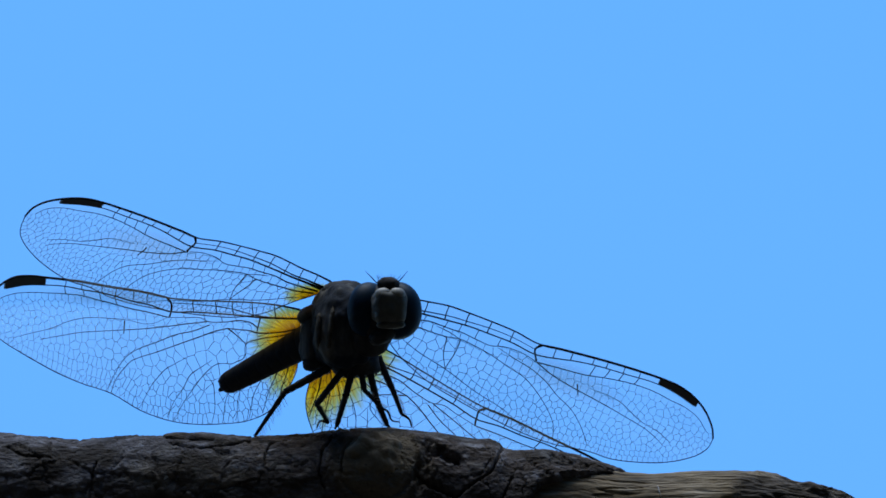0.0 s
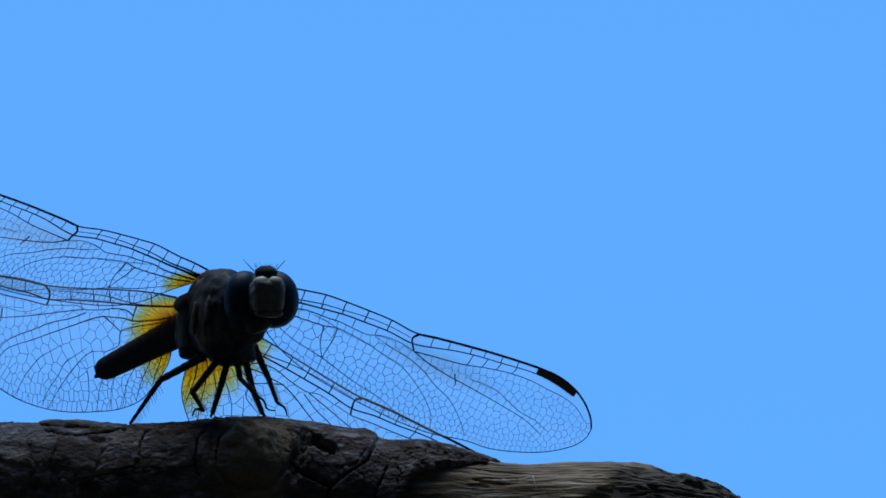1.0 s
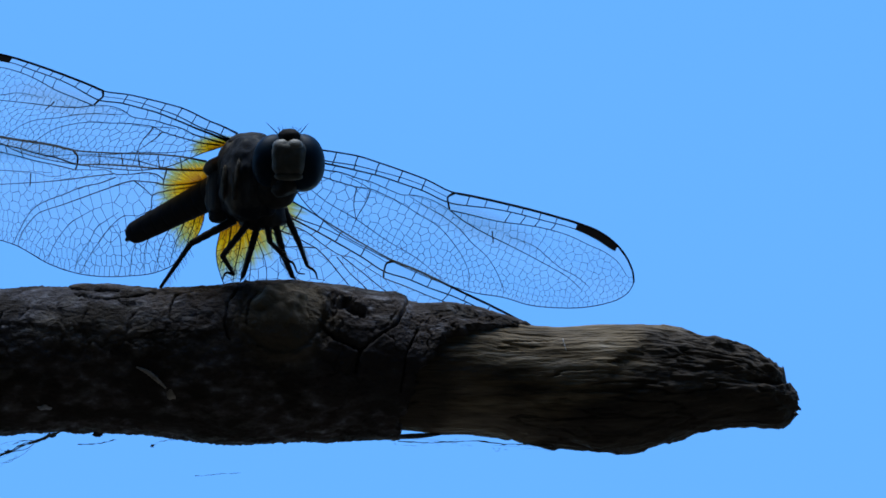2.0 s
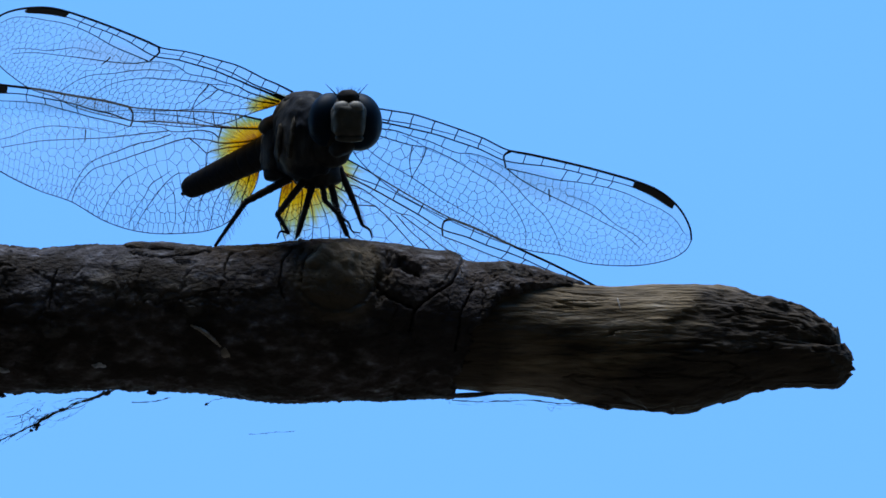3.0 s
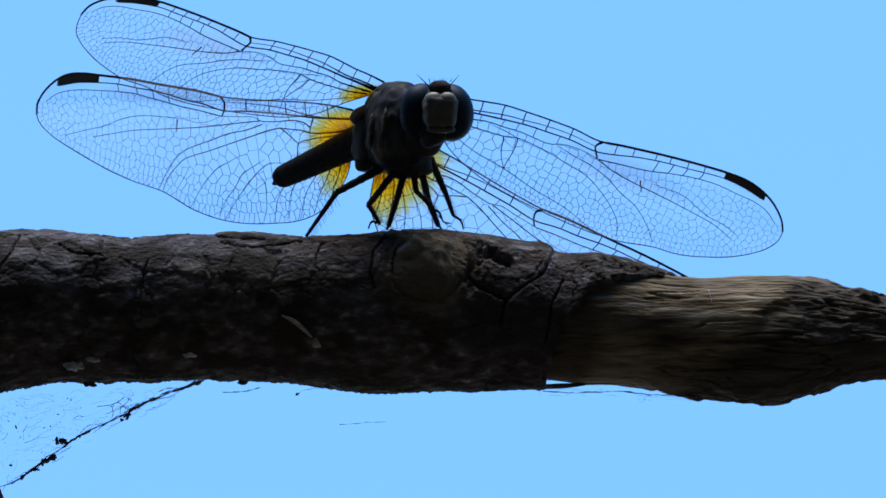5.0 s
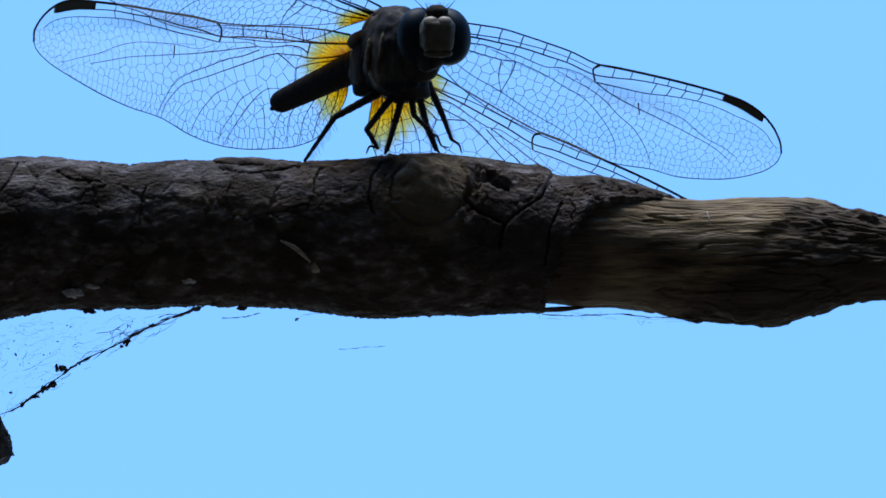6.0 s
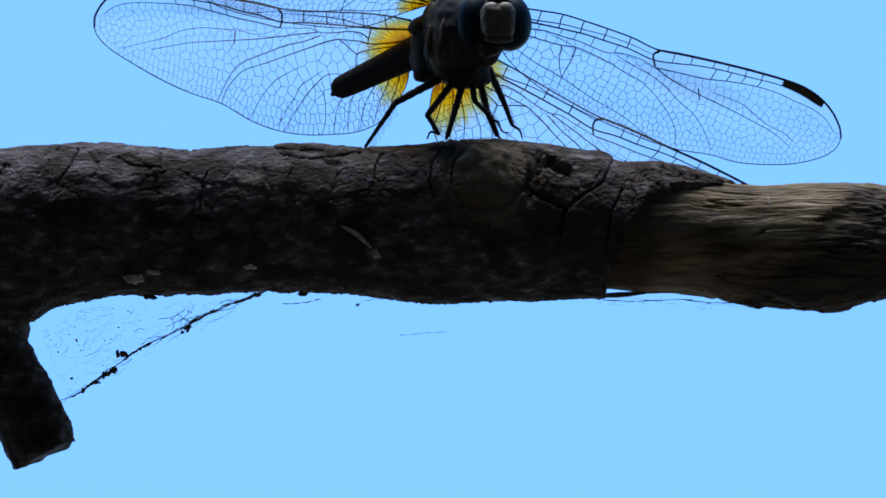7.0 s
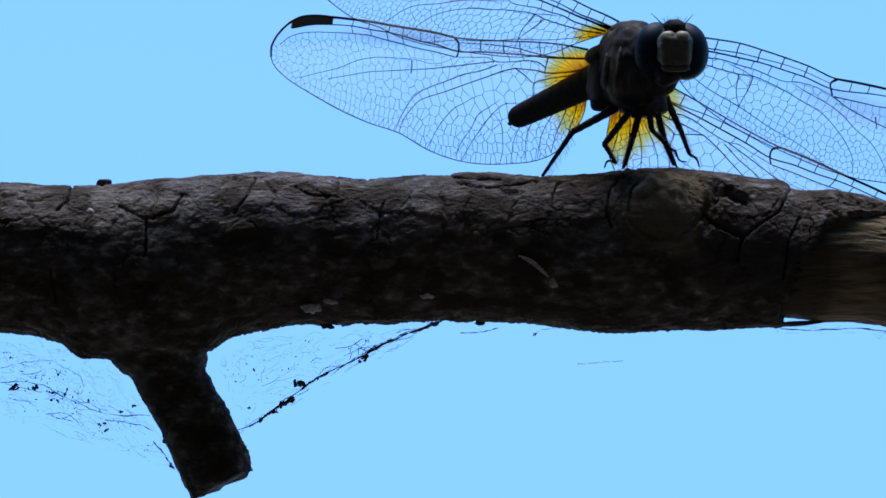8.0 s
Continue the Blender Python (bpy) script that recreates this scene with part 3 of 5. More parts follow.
def bark_relief(x, y, z):
    """How far the bark stands out or in, in millimetres."""
    p = np.stack((x, y, z), -1)
    d = 0.55 * fractal(p * np.array((0.16, 0.3, 0.3)), 3) + 0.25 * fractal(p * np.array((0.5, 1.2, 1.2)) + 40, 3, 0.5)
    warp = np.stack((fractal(p * 0.9 + 90, 3), fractal(p * 0.9 + 50, 3), fractal(p * 0.9 + 20, 3)), -1)
    plates = cell_edges((p + 1.5 * warp) * np.array((0.3, 0.36, 0.36)))
    some = np.clip((value_noise(p * 0.2 + 5) - 0.38) * 6, 0, 1)
    # an outer crust of flaking plates, broken off along a ragged line; the older bark beneath lies lower
    rag = fractal(p * np.array((0.1, 0.05, 0.05)) + 130, 3, 0.6) * 5.0 + fractal(p * np.array((0.7, 0.9, 0.9)) + 66, 4, 0.6) * 2.4
    crust = np.where(z > -1.0, 1 / (1 + np.exp(-np.clip((y + 1.5 - rag) / 0.1, -30, 30))), 1.0)
    d += 0.16 * (crust - 0.5) * np.clip((-2.0 - x) / 5, 0, 1) - 0.05 * np.exp(-(((y + 1.5 - rag) + 0.35) / 0.3) ** 2) * (z > -1.0) * np.clip((-2.0 - x) / 5, 0, 1)
    some = np.maximum(0.8 * some, 0.6 * crust)
    d -= 0.24 * np.clip(1 - plates / 0.06, 0, 1) * some
    d += 0.16 * (lattice_plate(p, warp) - 0.5) * crust
    fine = cell_edges((p + 0.7 * warp) * np.array((0.9, 1.3, 1.3)))
    d -= 0.05 * np.clip(1 - fine / 0.1, 0, 1) * np.clip((value_noise(p * 0.35 + 25) - 0.45) * 6, 0, 1)
    d += 0.12 * fractal(p * np.array((1.4, 3.0, 3.0)) + 77, 3, 0.55)
    d += 0.11 * fractal(p * 4.5 + 8, 3, 0.6)
    # crumbling underside
    d += np.clip((-6.5 - y) / 1.5, 0, 1) * (0.3 * fractal(p * np.array((0.9, 1.3, 1.3)) + 44, 3, 0.6) + 0.12 * fractal(p * 4.0 + 36, 2))
    front = z > -1.0
    jx, jy = 0.3 * fractal(p * 2.0 + 3, 4, 0.6), 0.3 * fractal(p * 2.0 + 60, 4, 0.6)
    for width, depth, pts in CRACKS:
        q = line_distance(x + jx, y + jy, pts)
        d -= front * depth * np.exp(-(q / (0.75 * width)) ** 2)
    for (hx, hy), rx, ry, depth, lean in HOLLOWS:
        cs, sn = math.cos(radians(lean)), math.sin(radians(lean))
        qx, qy = x + 3 * jx - hx, y + 3 * jy - hy
        q = ((qx * cs + qy * sn) / rx) ** 2 + ((qy * cs - qx * sn) / ry) ** 2
        d -= front * 0.75 * depth * np.exp(-q ** 2)
    # the healed branch scar: a swelling with a groove round it
    q = np.hypot((x - KNOT_AT[0]) / 1.1, y - KNOT_AT[1])
    face = np.clip((z - 0.8) / 2.2, 0, 1)
    d += face * (0.6 * np.exp(-(q / 3.2) ** 2) - 0.14 * np.exp(-((q - 2.95) / 0.16) ** 2) + 0.2 * np.exp(-((q - 3.3) / 0.35) ** 2))
    return d


def stretch_grid(top, under, x, w, depth=0.97):
    """Rings of a limb between its upper and lower outline: x by w (angle)."""
    hi, lo = profile(top, x), profile(under, x)
    mid, r = (hi + lo) / 2, (hi - lo) / 2
    y = mid + r * np.sin(w)
    z = depth * np.clip(r, 0.2, 6.3) * np.cos(w)
    return y, z, mid


def skin_faces(nx, nw):
    i, k = np.meshgrid(np.arange(nx - 1), np.arange(nw), indexing="ij")
    k2 = (k + 1) % nw
    return np.stack((i * nw + k, i * nw + k2, (i + 1) * nw + k2, (i + 1) * nw + k), -1).reshape(-1, 4).tolist()


def around(n):
    """Angles round a limb, closer together on the side that faces the lens."""
    w = np.linspace(-math.pi, math.pi, n, endpoint=False)
    return w - 0.45 * np.sin(w)


def branch_bark():
    nw = 250
    w1 = around(nw)
    xs = np.r_[np.linspace(-110, -62, 40, endpoint=False), np.linspace(-62, 3.00, 760)]
    s = np.linspace(0, 1, 130)[1:]
    x = np.repeat(xs[:, None], nw, 1)
    # the torn edge of the bark runs obliquely: far out on the ridge, short below
    h = np.sin(w1)
    edge = np.interp(h, (-1, -0.6, -0.1, 0.25, 0.5, 0.75, 1), (3.82, 4.36, 5.27, 6.41, 7.64, 10.50, 14.73))
    edge = edge + 2.3 * fractal(np.stack((np.cos(w1) * 5, h * 5, h * 0), -1), 4, 0.7)
    x = np.vstack((x, xs[-1] + (edge[None, :] - xs[-1]) * s[:, None]))
    w = np.repeat(w1[None, :], len(x), 0)
    y, z, mid = stretch_grid(TOP, UNDER, x, w)
    d = bark_relief(x, y, z)
    # lip: the last rings fold in to the wood
    lip = np.r_[np.zeros(len(xs)), np.clip((s - 0.93) / 0.07, 0, 1) ** 1.5]
    d = d - 1.3 * lip[:, None] + 0.06 * np.r_[np.zeros(len(xs)), np.exp(-((s - 0.86) / 0.06) ** 2)][:, None]
    y, z = y + d * np.sin(w), z + d * np.cos(w)
    return np.stack((x, y, z), -1).reshape(-1, 3), skin_faces(len(x), nw)


def branch_wood():
    nw = 300
    w1 = around(nw)
    s = np.linspace(0, 1, 420)
    x0 = 2.09
    h = np.sin(w1)
    end = 35.91 + np.interp(h, (-1, -0.75, -0.4, 0, 0.35, 0.5, 0.7, 1), (-0.9, -0.3, -0.1, 0.1, 0.15, -0.1, -0.4, -0.9))
    end = end + 1.3 * fractal(np.stack((np.cos(w1) * 3.0, h * 3.0, h * 0 + 4), -1), 2, 0.5)
    x = x0 + (end[None, :] - x0) * s[:, None]
    w = np.repeat(w1[None, :], len(s), 0)
    y, z, mid = stretch_grid(WOOD_TOP, WOOD_UNDER, x, w)
    p = np.stack((x, y, z), -1)
    g = fractal(p * np.array((0.14, 2.6, 2.6)), 4, 0.6)
    d = 0.16 * g - 0.34 * np.exp(-(fractal(p * np.array((0.09, 1.0, 1.0)) + 31, 3) / 0.022) ** 2) * np.clip((value_noise(p * np.array((0.22, 0.7, 0.7)) + 12) - 0.4) * 5, 0, 1)
    d += 0.4 * fractal(p * 0.3 + 7, 3)
    # the grey outer layer is torn off towards the broken end, and the core beneath lies a little lower
    face = np.clip(np.cos(w), 0, 1)
    tear = 22.6 + 2.0 * np.clip((y + 2.2) / 1.5, -1.0, 1.2) + 3.2 * fractal(p * np.array((0.5, 1.6, 1.6)) + 64, 4, 0.65)
    bare = 1 / (1 + np.exp(-np.clip((x - tear) / 0.2, -30, 30)))
    d -= 0.35 * bare * face * np.clip((y + 5.0) / 2.0, 0, 1)
    worn = np.clip((x - 21.5) / 4, 0, 1)
    above = 0.3 + 0.7 * np.clip((y + 8.5) / 2.0, 0, 1)
    d += worn * above * (0.9 * fractal(p * np.array((0.32, 0.7, 0.7)) + 70, 3, 0.55) + 0.3 * fractal(p * np.array((0.6, 2.4, 2.4)) + 17, 4, 0.6))
    d += (0.05 + 0.1 * worn) * fractal(p * np.array((1.6, 3.0, 3.0)) + 83, 3, 0.7)
    # torn steps along the underside
    step = fractal(p * np.array((0.45, 0.5, 0.5)) + 23, 3, 0.6)
    d += np.clip((-7.6 - y) / 1.0, 0, 1) * np.clip((x - 9) / 4, 0, 1) * (0.13 * np.tanh(step * 14) + 0.2 * fractal(p * np.array((1.3, 1.6, 1.6)) + 9, 3, 0.6))
    # splinters and loose lumps along the upper border of the end
    lumpy = np.clip((x - 25.5) / 3, 0, 1) * np.clip((y + 5.0) / 1.2, 0, 1)
    d += lumpy * (0.9 * (0.1 - np.abs(fractal(p * np.array((0.16, 1.1, 1.1)) + 55, 3, 0.55))) + 0.16 * np.sign(fractal(p * np.array((0.2, 0.9, 0.9)) + 91, 3, 0.6)) * np.clip(np.abs(fractal(p * np.array((0.2, 0.9, 0.9)) + 91, 3, 0.6)) * 12, 0, 1))
    # a deep cleft between the upper shard and the stub that reaches farthest
    d -= 1.2 * np.clip((x - 31.6) / 1.6, 0, 1) * np.exp(-((y + 4.5 + 0.25 * fractal(p * 1.3 + 5, 3)) / 0.26) ** 2)
    y, z = y + d * np.sin(w), z + d * np.cos(w)
    v = np.stack((x, y, z), -1).reshape(-1, 3)
    # broken end: the fibres close over a hollow face
    last = v[-nw:]
    c = last.mean(0)
    rings, f = [v], skin_faces(len(s), nw)
    base = len(v) - nw
    for k, q in enumerate((0.75, 0.5, 0.25, 0.06)):
        ring = c + (last - c) * q
        ring[:, 0] += -0.5 * (1 - q) + 0.9 * fractal(ring * np.array((0.2, 1.7, 1.7)), 3, 0.7)
        rings.append(ring)
        a = len(v) + (k - 1) * nw if k else base
        b = len(v) + k * nw
        f += [(a + i, a + (i + 1) % nw, b + (i + 1) % nw, b + i) for i in range(nw)]
    f.append(tuple(len(v) + 3 * nw + i for i in range(nw)))
    return np.vstack(rings), f


def limb(path, n, nw, scale=1.0, seed=0.0, flat=1.0, torn=0.0):
    """A rough round limb: path of x, y, z, radius."""
    c = spline(path, n)
    v, f = tube(c[:, :3], np.maximum(c[:, 3], 0.05), nw)
    v = np.array(v)
    cen = np.repeat(c[:, :3], nw, 0)
    v[:, 2] = cen[:, 2] + (v[:, 2] - cen[:, 2]) * flat
    out = (v - cen) / (np.linalg.norm(v - cen, axis=1)[:, None] + 1e-9)
    d = 0.6 * fractal(v * 0.35 / scale + seed, 3) + 0.45 * fractal(v * 1.1 / scale + seed, 4, 0.6) + 0.15 * fractal(v * 4 / scale + seed, 3)
    v = v + out * (d * scale)[:, None]
    if torn:  # a broken end: splinters of uneven length along the limb's run
        near = np.repeat(np.clip((np.arange(n) / (n - 1) - 0.86) / 0.14, 0, 1) ** 1.5, nw)
        run = c[-1, :3] - c[-12, :3]
        run /= np.linalg.norm(run)
        side = np.array((run[1], -run[0], 0))
        long = 0.2 * ((v - c[-1, :3]) @ side) + 1.5 * fractal(np.stack(((v @ side) * 1.1, v[:, 2] * 1.1, v[:, 2] * 0 + seed), -1), 3, 0.7)
        v = v + near[:, None] * (torn * long)[:, None] * run
    return v, f


def branch():
    b = thing("branch", (0, 0, 0), "weathered grey-brown dead branch with peeling bark", "branch")
    part("bark", branch_bark(), BARK, b, "cracked grey-brown bark")
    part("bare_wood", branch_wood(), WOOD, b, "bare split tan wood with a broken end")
    part("side_twig", limb([(-46.73, -7.23, -0.6, 5.4), (-46.36, -9.27, -0.5, 4.9), (-46.02, -10.87, -0.40, 4.2), (-45.64, -12.05, -0.20, 3.4), (-45.3, -13.36, 0.10, 2.9), (-44.6, -14.77, 0.30, 2.78),
                            (-43.25, -17.12, 0.80, 2.8), (-42.15, -19.39, 1.20, 2.9), (-41.45, -20.93, 1.50, 2.92), (-41.1, -21.83, 1.60, 2.7)], 190, 96, 0.8, flat=0.72, torn=0.45), BARK, b, "stub of a broken side twig")
    part("knot", lump((2.45, 2.4, 1.35), 2.2, 96, 60, 0.16, 0.8, turn=(-26, 2, 0)), KNOT, b, "round olive-brown branch scar", origin=(KNOT_AT[0], KNOT_AT[1] + 0.1, 4.5))
    part("stem", limb([(-106, -3.4, 0, 5.9), (-180, -6, 0, 6.6), (-300, -15, 4, 8), (-420, -60, 34, 10), (-500, -160, 98, 13), (-530, -400, 248, 15),
                       (-540, -1000, 624, 19), (-545, -1890, 1180, 24)], 220, 40, 2.0), BARK, b, "long bare stem that bends down to the ground")
    part("bark_flake", lump((2.73, 0.55, 1.4), 2.6, 40, 14, 0.25, 1.2, turn=(0, 0, -3)), BARK, b, "raised flake of bark", origin=(-19.95, 2.59, 0.6))
    part("bark_chip", lump((0.62, 0.45, 0.5), 5, 20, 10, 0.15, 0.4, turn=(0, 0, 2)), BARK, b, "small square chip of bark", origin=(-50.59, 2.27, 0.2))
    part("loose_strip", tube(spline([(2.5, -9.2, 0.8), (3.9, -9.13, 0.9), (5.3, -9.06, 0.9), (7.3, -8.92, 0.8)], 20), [0.07 + 0.15 * math.sin(k / 19 * math.pi) for k in range(20)], 8), BARK, b,
         "thin loose strip of bark")
    part("pale_husk", tube(spline([(-17.23, -3.50, 5.75), (-16.32, -3.91, 5.85), (-15.41, -4.64, 5.9), (-14.82, -5.23, 5.75)], 24), [0.04 + 0.15 * math.sin((k + 1) / 25 * math.pi) + 0.025 * math.sin(k * 2.3) for k in range(24)], 10), FLAKE, b,
         "small pale spindle-shaped husk")
    part("pale_fibre", tube(spline([(16.95, -1.23, 4.55), (17.05, -1.68, 4.85), (17.23, -2.23, 5.1)], 8), [0.03, 0.05, 0.06, 0.06, 0.06, 0.05, 0.04, 0.03], 6), HAIR, b, "short pale splinter")
    part("pale_speck", lump((0.4, 0.45, 0.25), 2.4, 16, 10, 0.4, 0.3), FLAKE, b, "pale speck", origin=(-14.36, -5.64, 5.3))
    for (x, y), sx, sy in (((-33.91, -7.68), 1.1, 0.5), ((-32.36, -7.14), 0.8, 0.3), ((-22.45, -0.27), 0.25, 0.7), ((-51.55, 0.14), 0.5, 0.3), ((-24.5, -6.6), 0.9, 0.5)):
        part("lichen_patch", lump((sx * 0.7, sy * 0.7, 0.25), 2.2, 40, 20, 0.5, 0.35, seed=x), LICHEN, b, "pale grey lichen patch", origin=(x, y, 4.2 if y < -6 else 5.0))
    for (x, y), k in (((-32.7, -9.1), 0.32), ((-24.1, -9.0), 0.22), ((-20.4, -8.95), 0.25), ((-38.0, -9.4), 0.2)):
        part("bark_crumb", lump((k * 1.6, k * 0.8, k), 2.2, 18, 12, 0.6, 0.3, turn=(0, 0, x * 7 % 30 - 15), seed=x), BARK, b, "crumb of bark on the underside", origin=(x, y, 0.6))
    return b


# ---- the webs under the branch ----
def web(name, strands, blobs, label):
    w = thing(name, (strands[0][0][0]), label, "spider web")
    for pts, r0 in strands:
        c = spline(pts, 60)
        rnd = random.Random(len(pts) * 7 + int(r0 * 100))
        ends = np.sin(np.linspace(0, math.pi, 60)) ** 0.5
        for axis in (0, 1):  # threads are kinked and uneven
            c[:, axis] += ends * 0.55 * fractal(np.stack((c[:, 0] * 0.8, c[:, 1] * 0.8, c[:, 0] * 0 + 9 * axis), -1), 4, 0.65)
        rr = [r0 * (0.55 + 0.9 * rnd.random() ** 2 + 0.3 * math.sin(k * 0.4)) for k in range(60)]
        o = ORIGIN[w]
        part("strand", tube([tuple(Vector(p) - o) for p in c], rr, 6), SILK if r0 < 0.05 else DEBRIS, w, origin=tuple(o))
    for at, half, tilt in blobs:
        rnd = random.Random(int(at[0] * 100))
        turn = Matrix.Rotation(radians(tilt), 3, "Z")
        bits = []
        for k in range(9):
            c = turn @ Vector((rnd.uniform(-1, 1) * half[0] * 0.8, rnd.uniform(-1, 1) * half[1] * 0.6, rnd.uniform(-1, 1) * half[2] * 0.5))
            s = min(half) * rnd.uniform(0.35, 0.75)
            bits.append(lump((s * rnd.uniform(0.7, 1.8), s * rnd.uniform(0.6, 1.1), s), 2.0, 12, 8, 0.5, 0.2, tuple(c), (0, 0, rnd.uniform(0, 180)), at[1] + k))
        part("debris", join(*bits), DEBRIS, w, "dark caught debris", origin=at)
    return w


def threads(parent, corners, count, seed, r=0.012):
    """Fine silk: short bowed threads inside a four-cornered stretch."""
    rnd = random.Random(seed)
    a0, a1, a2, a3 = [Vector(c) for c in corners]
    shapes = []

    def spot(u, v):
        return (a0.lerp(a1, u)).lerp(a3.lerp(a2, u), v)
    for k in range(count):
        u, v = rnd.random(), rnd.random()
        du, dv = rnd.gauss(0, 0.08), rnd.gauss(0, 0.08)
        p0, p1 = spot(u, v), spot(min(1, max(0, u + du)), min(1, max(0, v + dv)))
        mid = (p0 + p1) / 2 + Vector((rnd.gauss(0, 0.2), rnd.gauss(0, 0.2), rnd.gauss(0, 0.3)))
        shapes.append(tube(spline([p0, mid, p1], 6), r * rnd.uniform(0.6, 1.6), 3, False))
    o = ORIGIN[parent]
    v, f = join(*shapes)
    tagged(part("fine_threads", ([tuple(Vector(q) - o) for q in v], f), SILK, parent, "tangle of fine pale threads", origin=tuple(o)), kind="stuff")


def specks(parent, corners, count, seed):
    """Dust and tiny leavings caught in the silk."""
    rnd = random.Random(seed)
    a0, a1, a2, a3 = [Vector(c) for c in corners]
    o = ORIGIN[parent]
    bits = []
    for k in range(count):
        c = a0.lerp(a1, rnd.random()).lerp(a3.lerp(a2, rnd.random()), rnd.random()) - o
        s = rnd.uniform(0.02, 0.05) * (2.2 if rnd.random() < 0.12 else 1)
        bits.append(lump((s * rnd.uniform(1, 2.5), s, s), 2.0, 8, 6, 0.4, 0.1, tuple(c), (0, 0, rnd.uniform(0, 180)), k))
    tagged(part("dust", join(*bits), DEBRIS, parent, "dark specks of dust", origin=tuple(o)), kind="stuff")


def webs():
    w = web("spider_web", [
        ([(-23.44, -8.77, 1.00), (-27.16, -10.22, 1.00), (-30.79, -11.99, 1.00), (-34.20, -13.76, 1.00), (-37.15, -15.90, 1.00), (-38.6, -16.95, 1.00), (-40.0, -17.5, 1.00)], 0.085),
        ([(-23.70, -8.76, 1.30), (-27.43, -10.22, 1.20), (-30.52, -11.76, 1.10), (-32.43, -13.13, 1.00)], 0.04),
        ([(-30.84, -11.40, 1.00), (-30.61, -10.67, 1.00), (-29.25, -11.22, 1.00), (-28.34, -10.85, 1.00)], 0.03),
        ([(-30.16, -12.13, 1.00), (-30.07, -10.85, 1.00), (-28.79, -11.04, 1.00)], 0.025),
        ([(-30.9, -11.9, 1.00), (-30.4, -11.0, 1.00), (-29.6, -10.9, 1.00), (-28.2, -10.6, 1.00), (-26.9, -10.05, 1.00)], 0.02),
        ([(-29.9, -11.5, 1.00), (-29.7, -10.9, 1.00), (-29.3, -11.2, 1.00), (-28.9, -10.8, 1.00), (-28.6, -11.0, 1.00)], 0.02),
        ([(-24.9, -9.4, 1.00), (-26.2, -9.5, 1.00), (-27.2, -9.75, 1.00)], 0.03),
        ([(-33.8, -13.5, 1.00), (-32.6, -12.5, 1.00), (-31.6, -12.3, 1.00)], 0.025),
    ], [((-34.97, -13.76, 1.00), (0.55, 0.35, 0.3), 20), ((-35.97, -15.17, 1.00), (0.8, 0.28, 0.3), 32), ((-37.42, -16.30, 1.00), (0.9, 0.25, 0.3), 35),
        ((-39.01, -15.71, 1.00), (0.12, 0.12, 0.1), 0), ((-27.66, -10.31, 1.00), (0.25, 0.15, 0.2), 30), ((-29.70, -11.76, 1.00), (0.6, 0.2, 0.2), 30)],
        "dusty spider web strand strung from branch to twig")
    threads(w, [(-41.51, -11.99, 1.00), (-38.33, -10.04, 1.00), (-24.25, -9.04, 1.00), (-39.69, -16.76, 1.00)], 150, 3, 0.006)
    threads(w, [(-24.25, -8.86, 1.00), (-39.24, -16.85, 1.00), (-39.51, -17.49, 1.00), (-24.03, -9.31, 1.00)], 22, 41, 0.012)
    specks(w, [(-41.28, -12.67, 1.00), (-38.33, -10.17, 1.00), (-24.71, -9.13, 1.00), (-39.24, -16.30, 1.00)], 40, 51)
    threads(w, [(-41.28, -12.67, 1.00), (-38.33, -10.17, 1.00), (-24.71, -9.13, 1.00), (-39.24, -16.30, 1.00)], 9, 31, 0.022)
    w2 = web("spider_web", [
        ([(-59.00, -13.58, 1.00), (-56.04, -13.67, 1.00), (-53.77, -14.85, 1.00), (-51.50, -15.85, 1.00), (-46.96, -16.30, 1.00)], 0.035),
        ([(-58.95, -12.44, 1.00), (-55.59, -11.76, 1.00), (-52.87, -12.90, 1.00)], 0.02),
        ([(-54.91, -16.21, 1.00), (-53.23, -16.76, 1.00)], 0.03),
        ([(-50.59, -16.58, 1.00), (-47.87, -17.03, 1.00), (-46.73, -17.49, 1.00)], 0.03),
        ([(-46.73, -18.35, 1.00), (-45.83, -19.48, 1.00), (-45.05, -20.62, 1.00)], 0.05),
    ], [((-57.86, -13.94, 1.00), (0.35, 0.3, 0.2), 0), ((-56.41, -14.03, 1.00), (0.5, 0.28, 0.2), 10), ((-54.91, -14.35, 1.00), (0.5, 0.15, 0.2), -10), ((-49.32, -15.94, 1.00), (0.2, 0.2, 0.1), 0),
        ((-48.23, -15.53, 1.00), (0.18, 0.15, 0.1), 0), ((-51.05, -16.99, 1.00), (0.18, 0.12, 0.1), 0), ((-45.69, -18.35, 1.00), (0.3, 0.2, 0.2), 0), ((-45.23, -20.30, 1.00), (0.15, 0.4, 0.2), 15)],
        "tattered dusty spider web below the branch")
    threads(w2, [(-59.22, -10.17, 1.00), (-50.59, -11.31, 1.00), (-44.24, -20.85, 1.00), (-59.22, -16.30, 1.00)], 270, 9, 0.0065)
    specks(w2, [(-59.00, -10.85, 1.00), (-53.77, -11.76, 1.00), (-44.92, -19.94, 1.00), (-59.00, -15.40, 1.00)], 110, 53)
    threads(w2, [(-59.00, -11.31, 1.00), (-53.77, -11.76, 1.00), (-45.37, -19.48, 1.00), (-59.00, -14.94, 1.00)], 26, 12, 0.022)
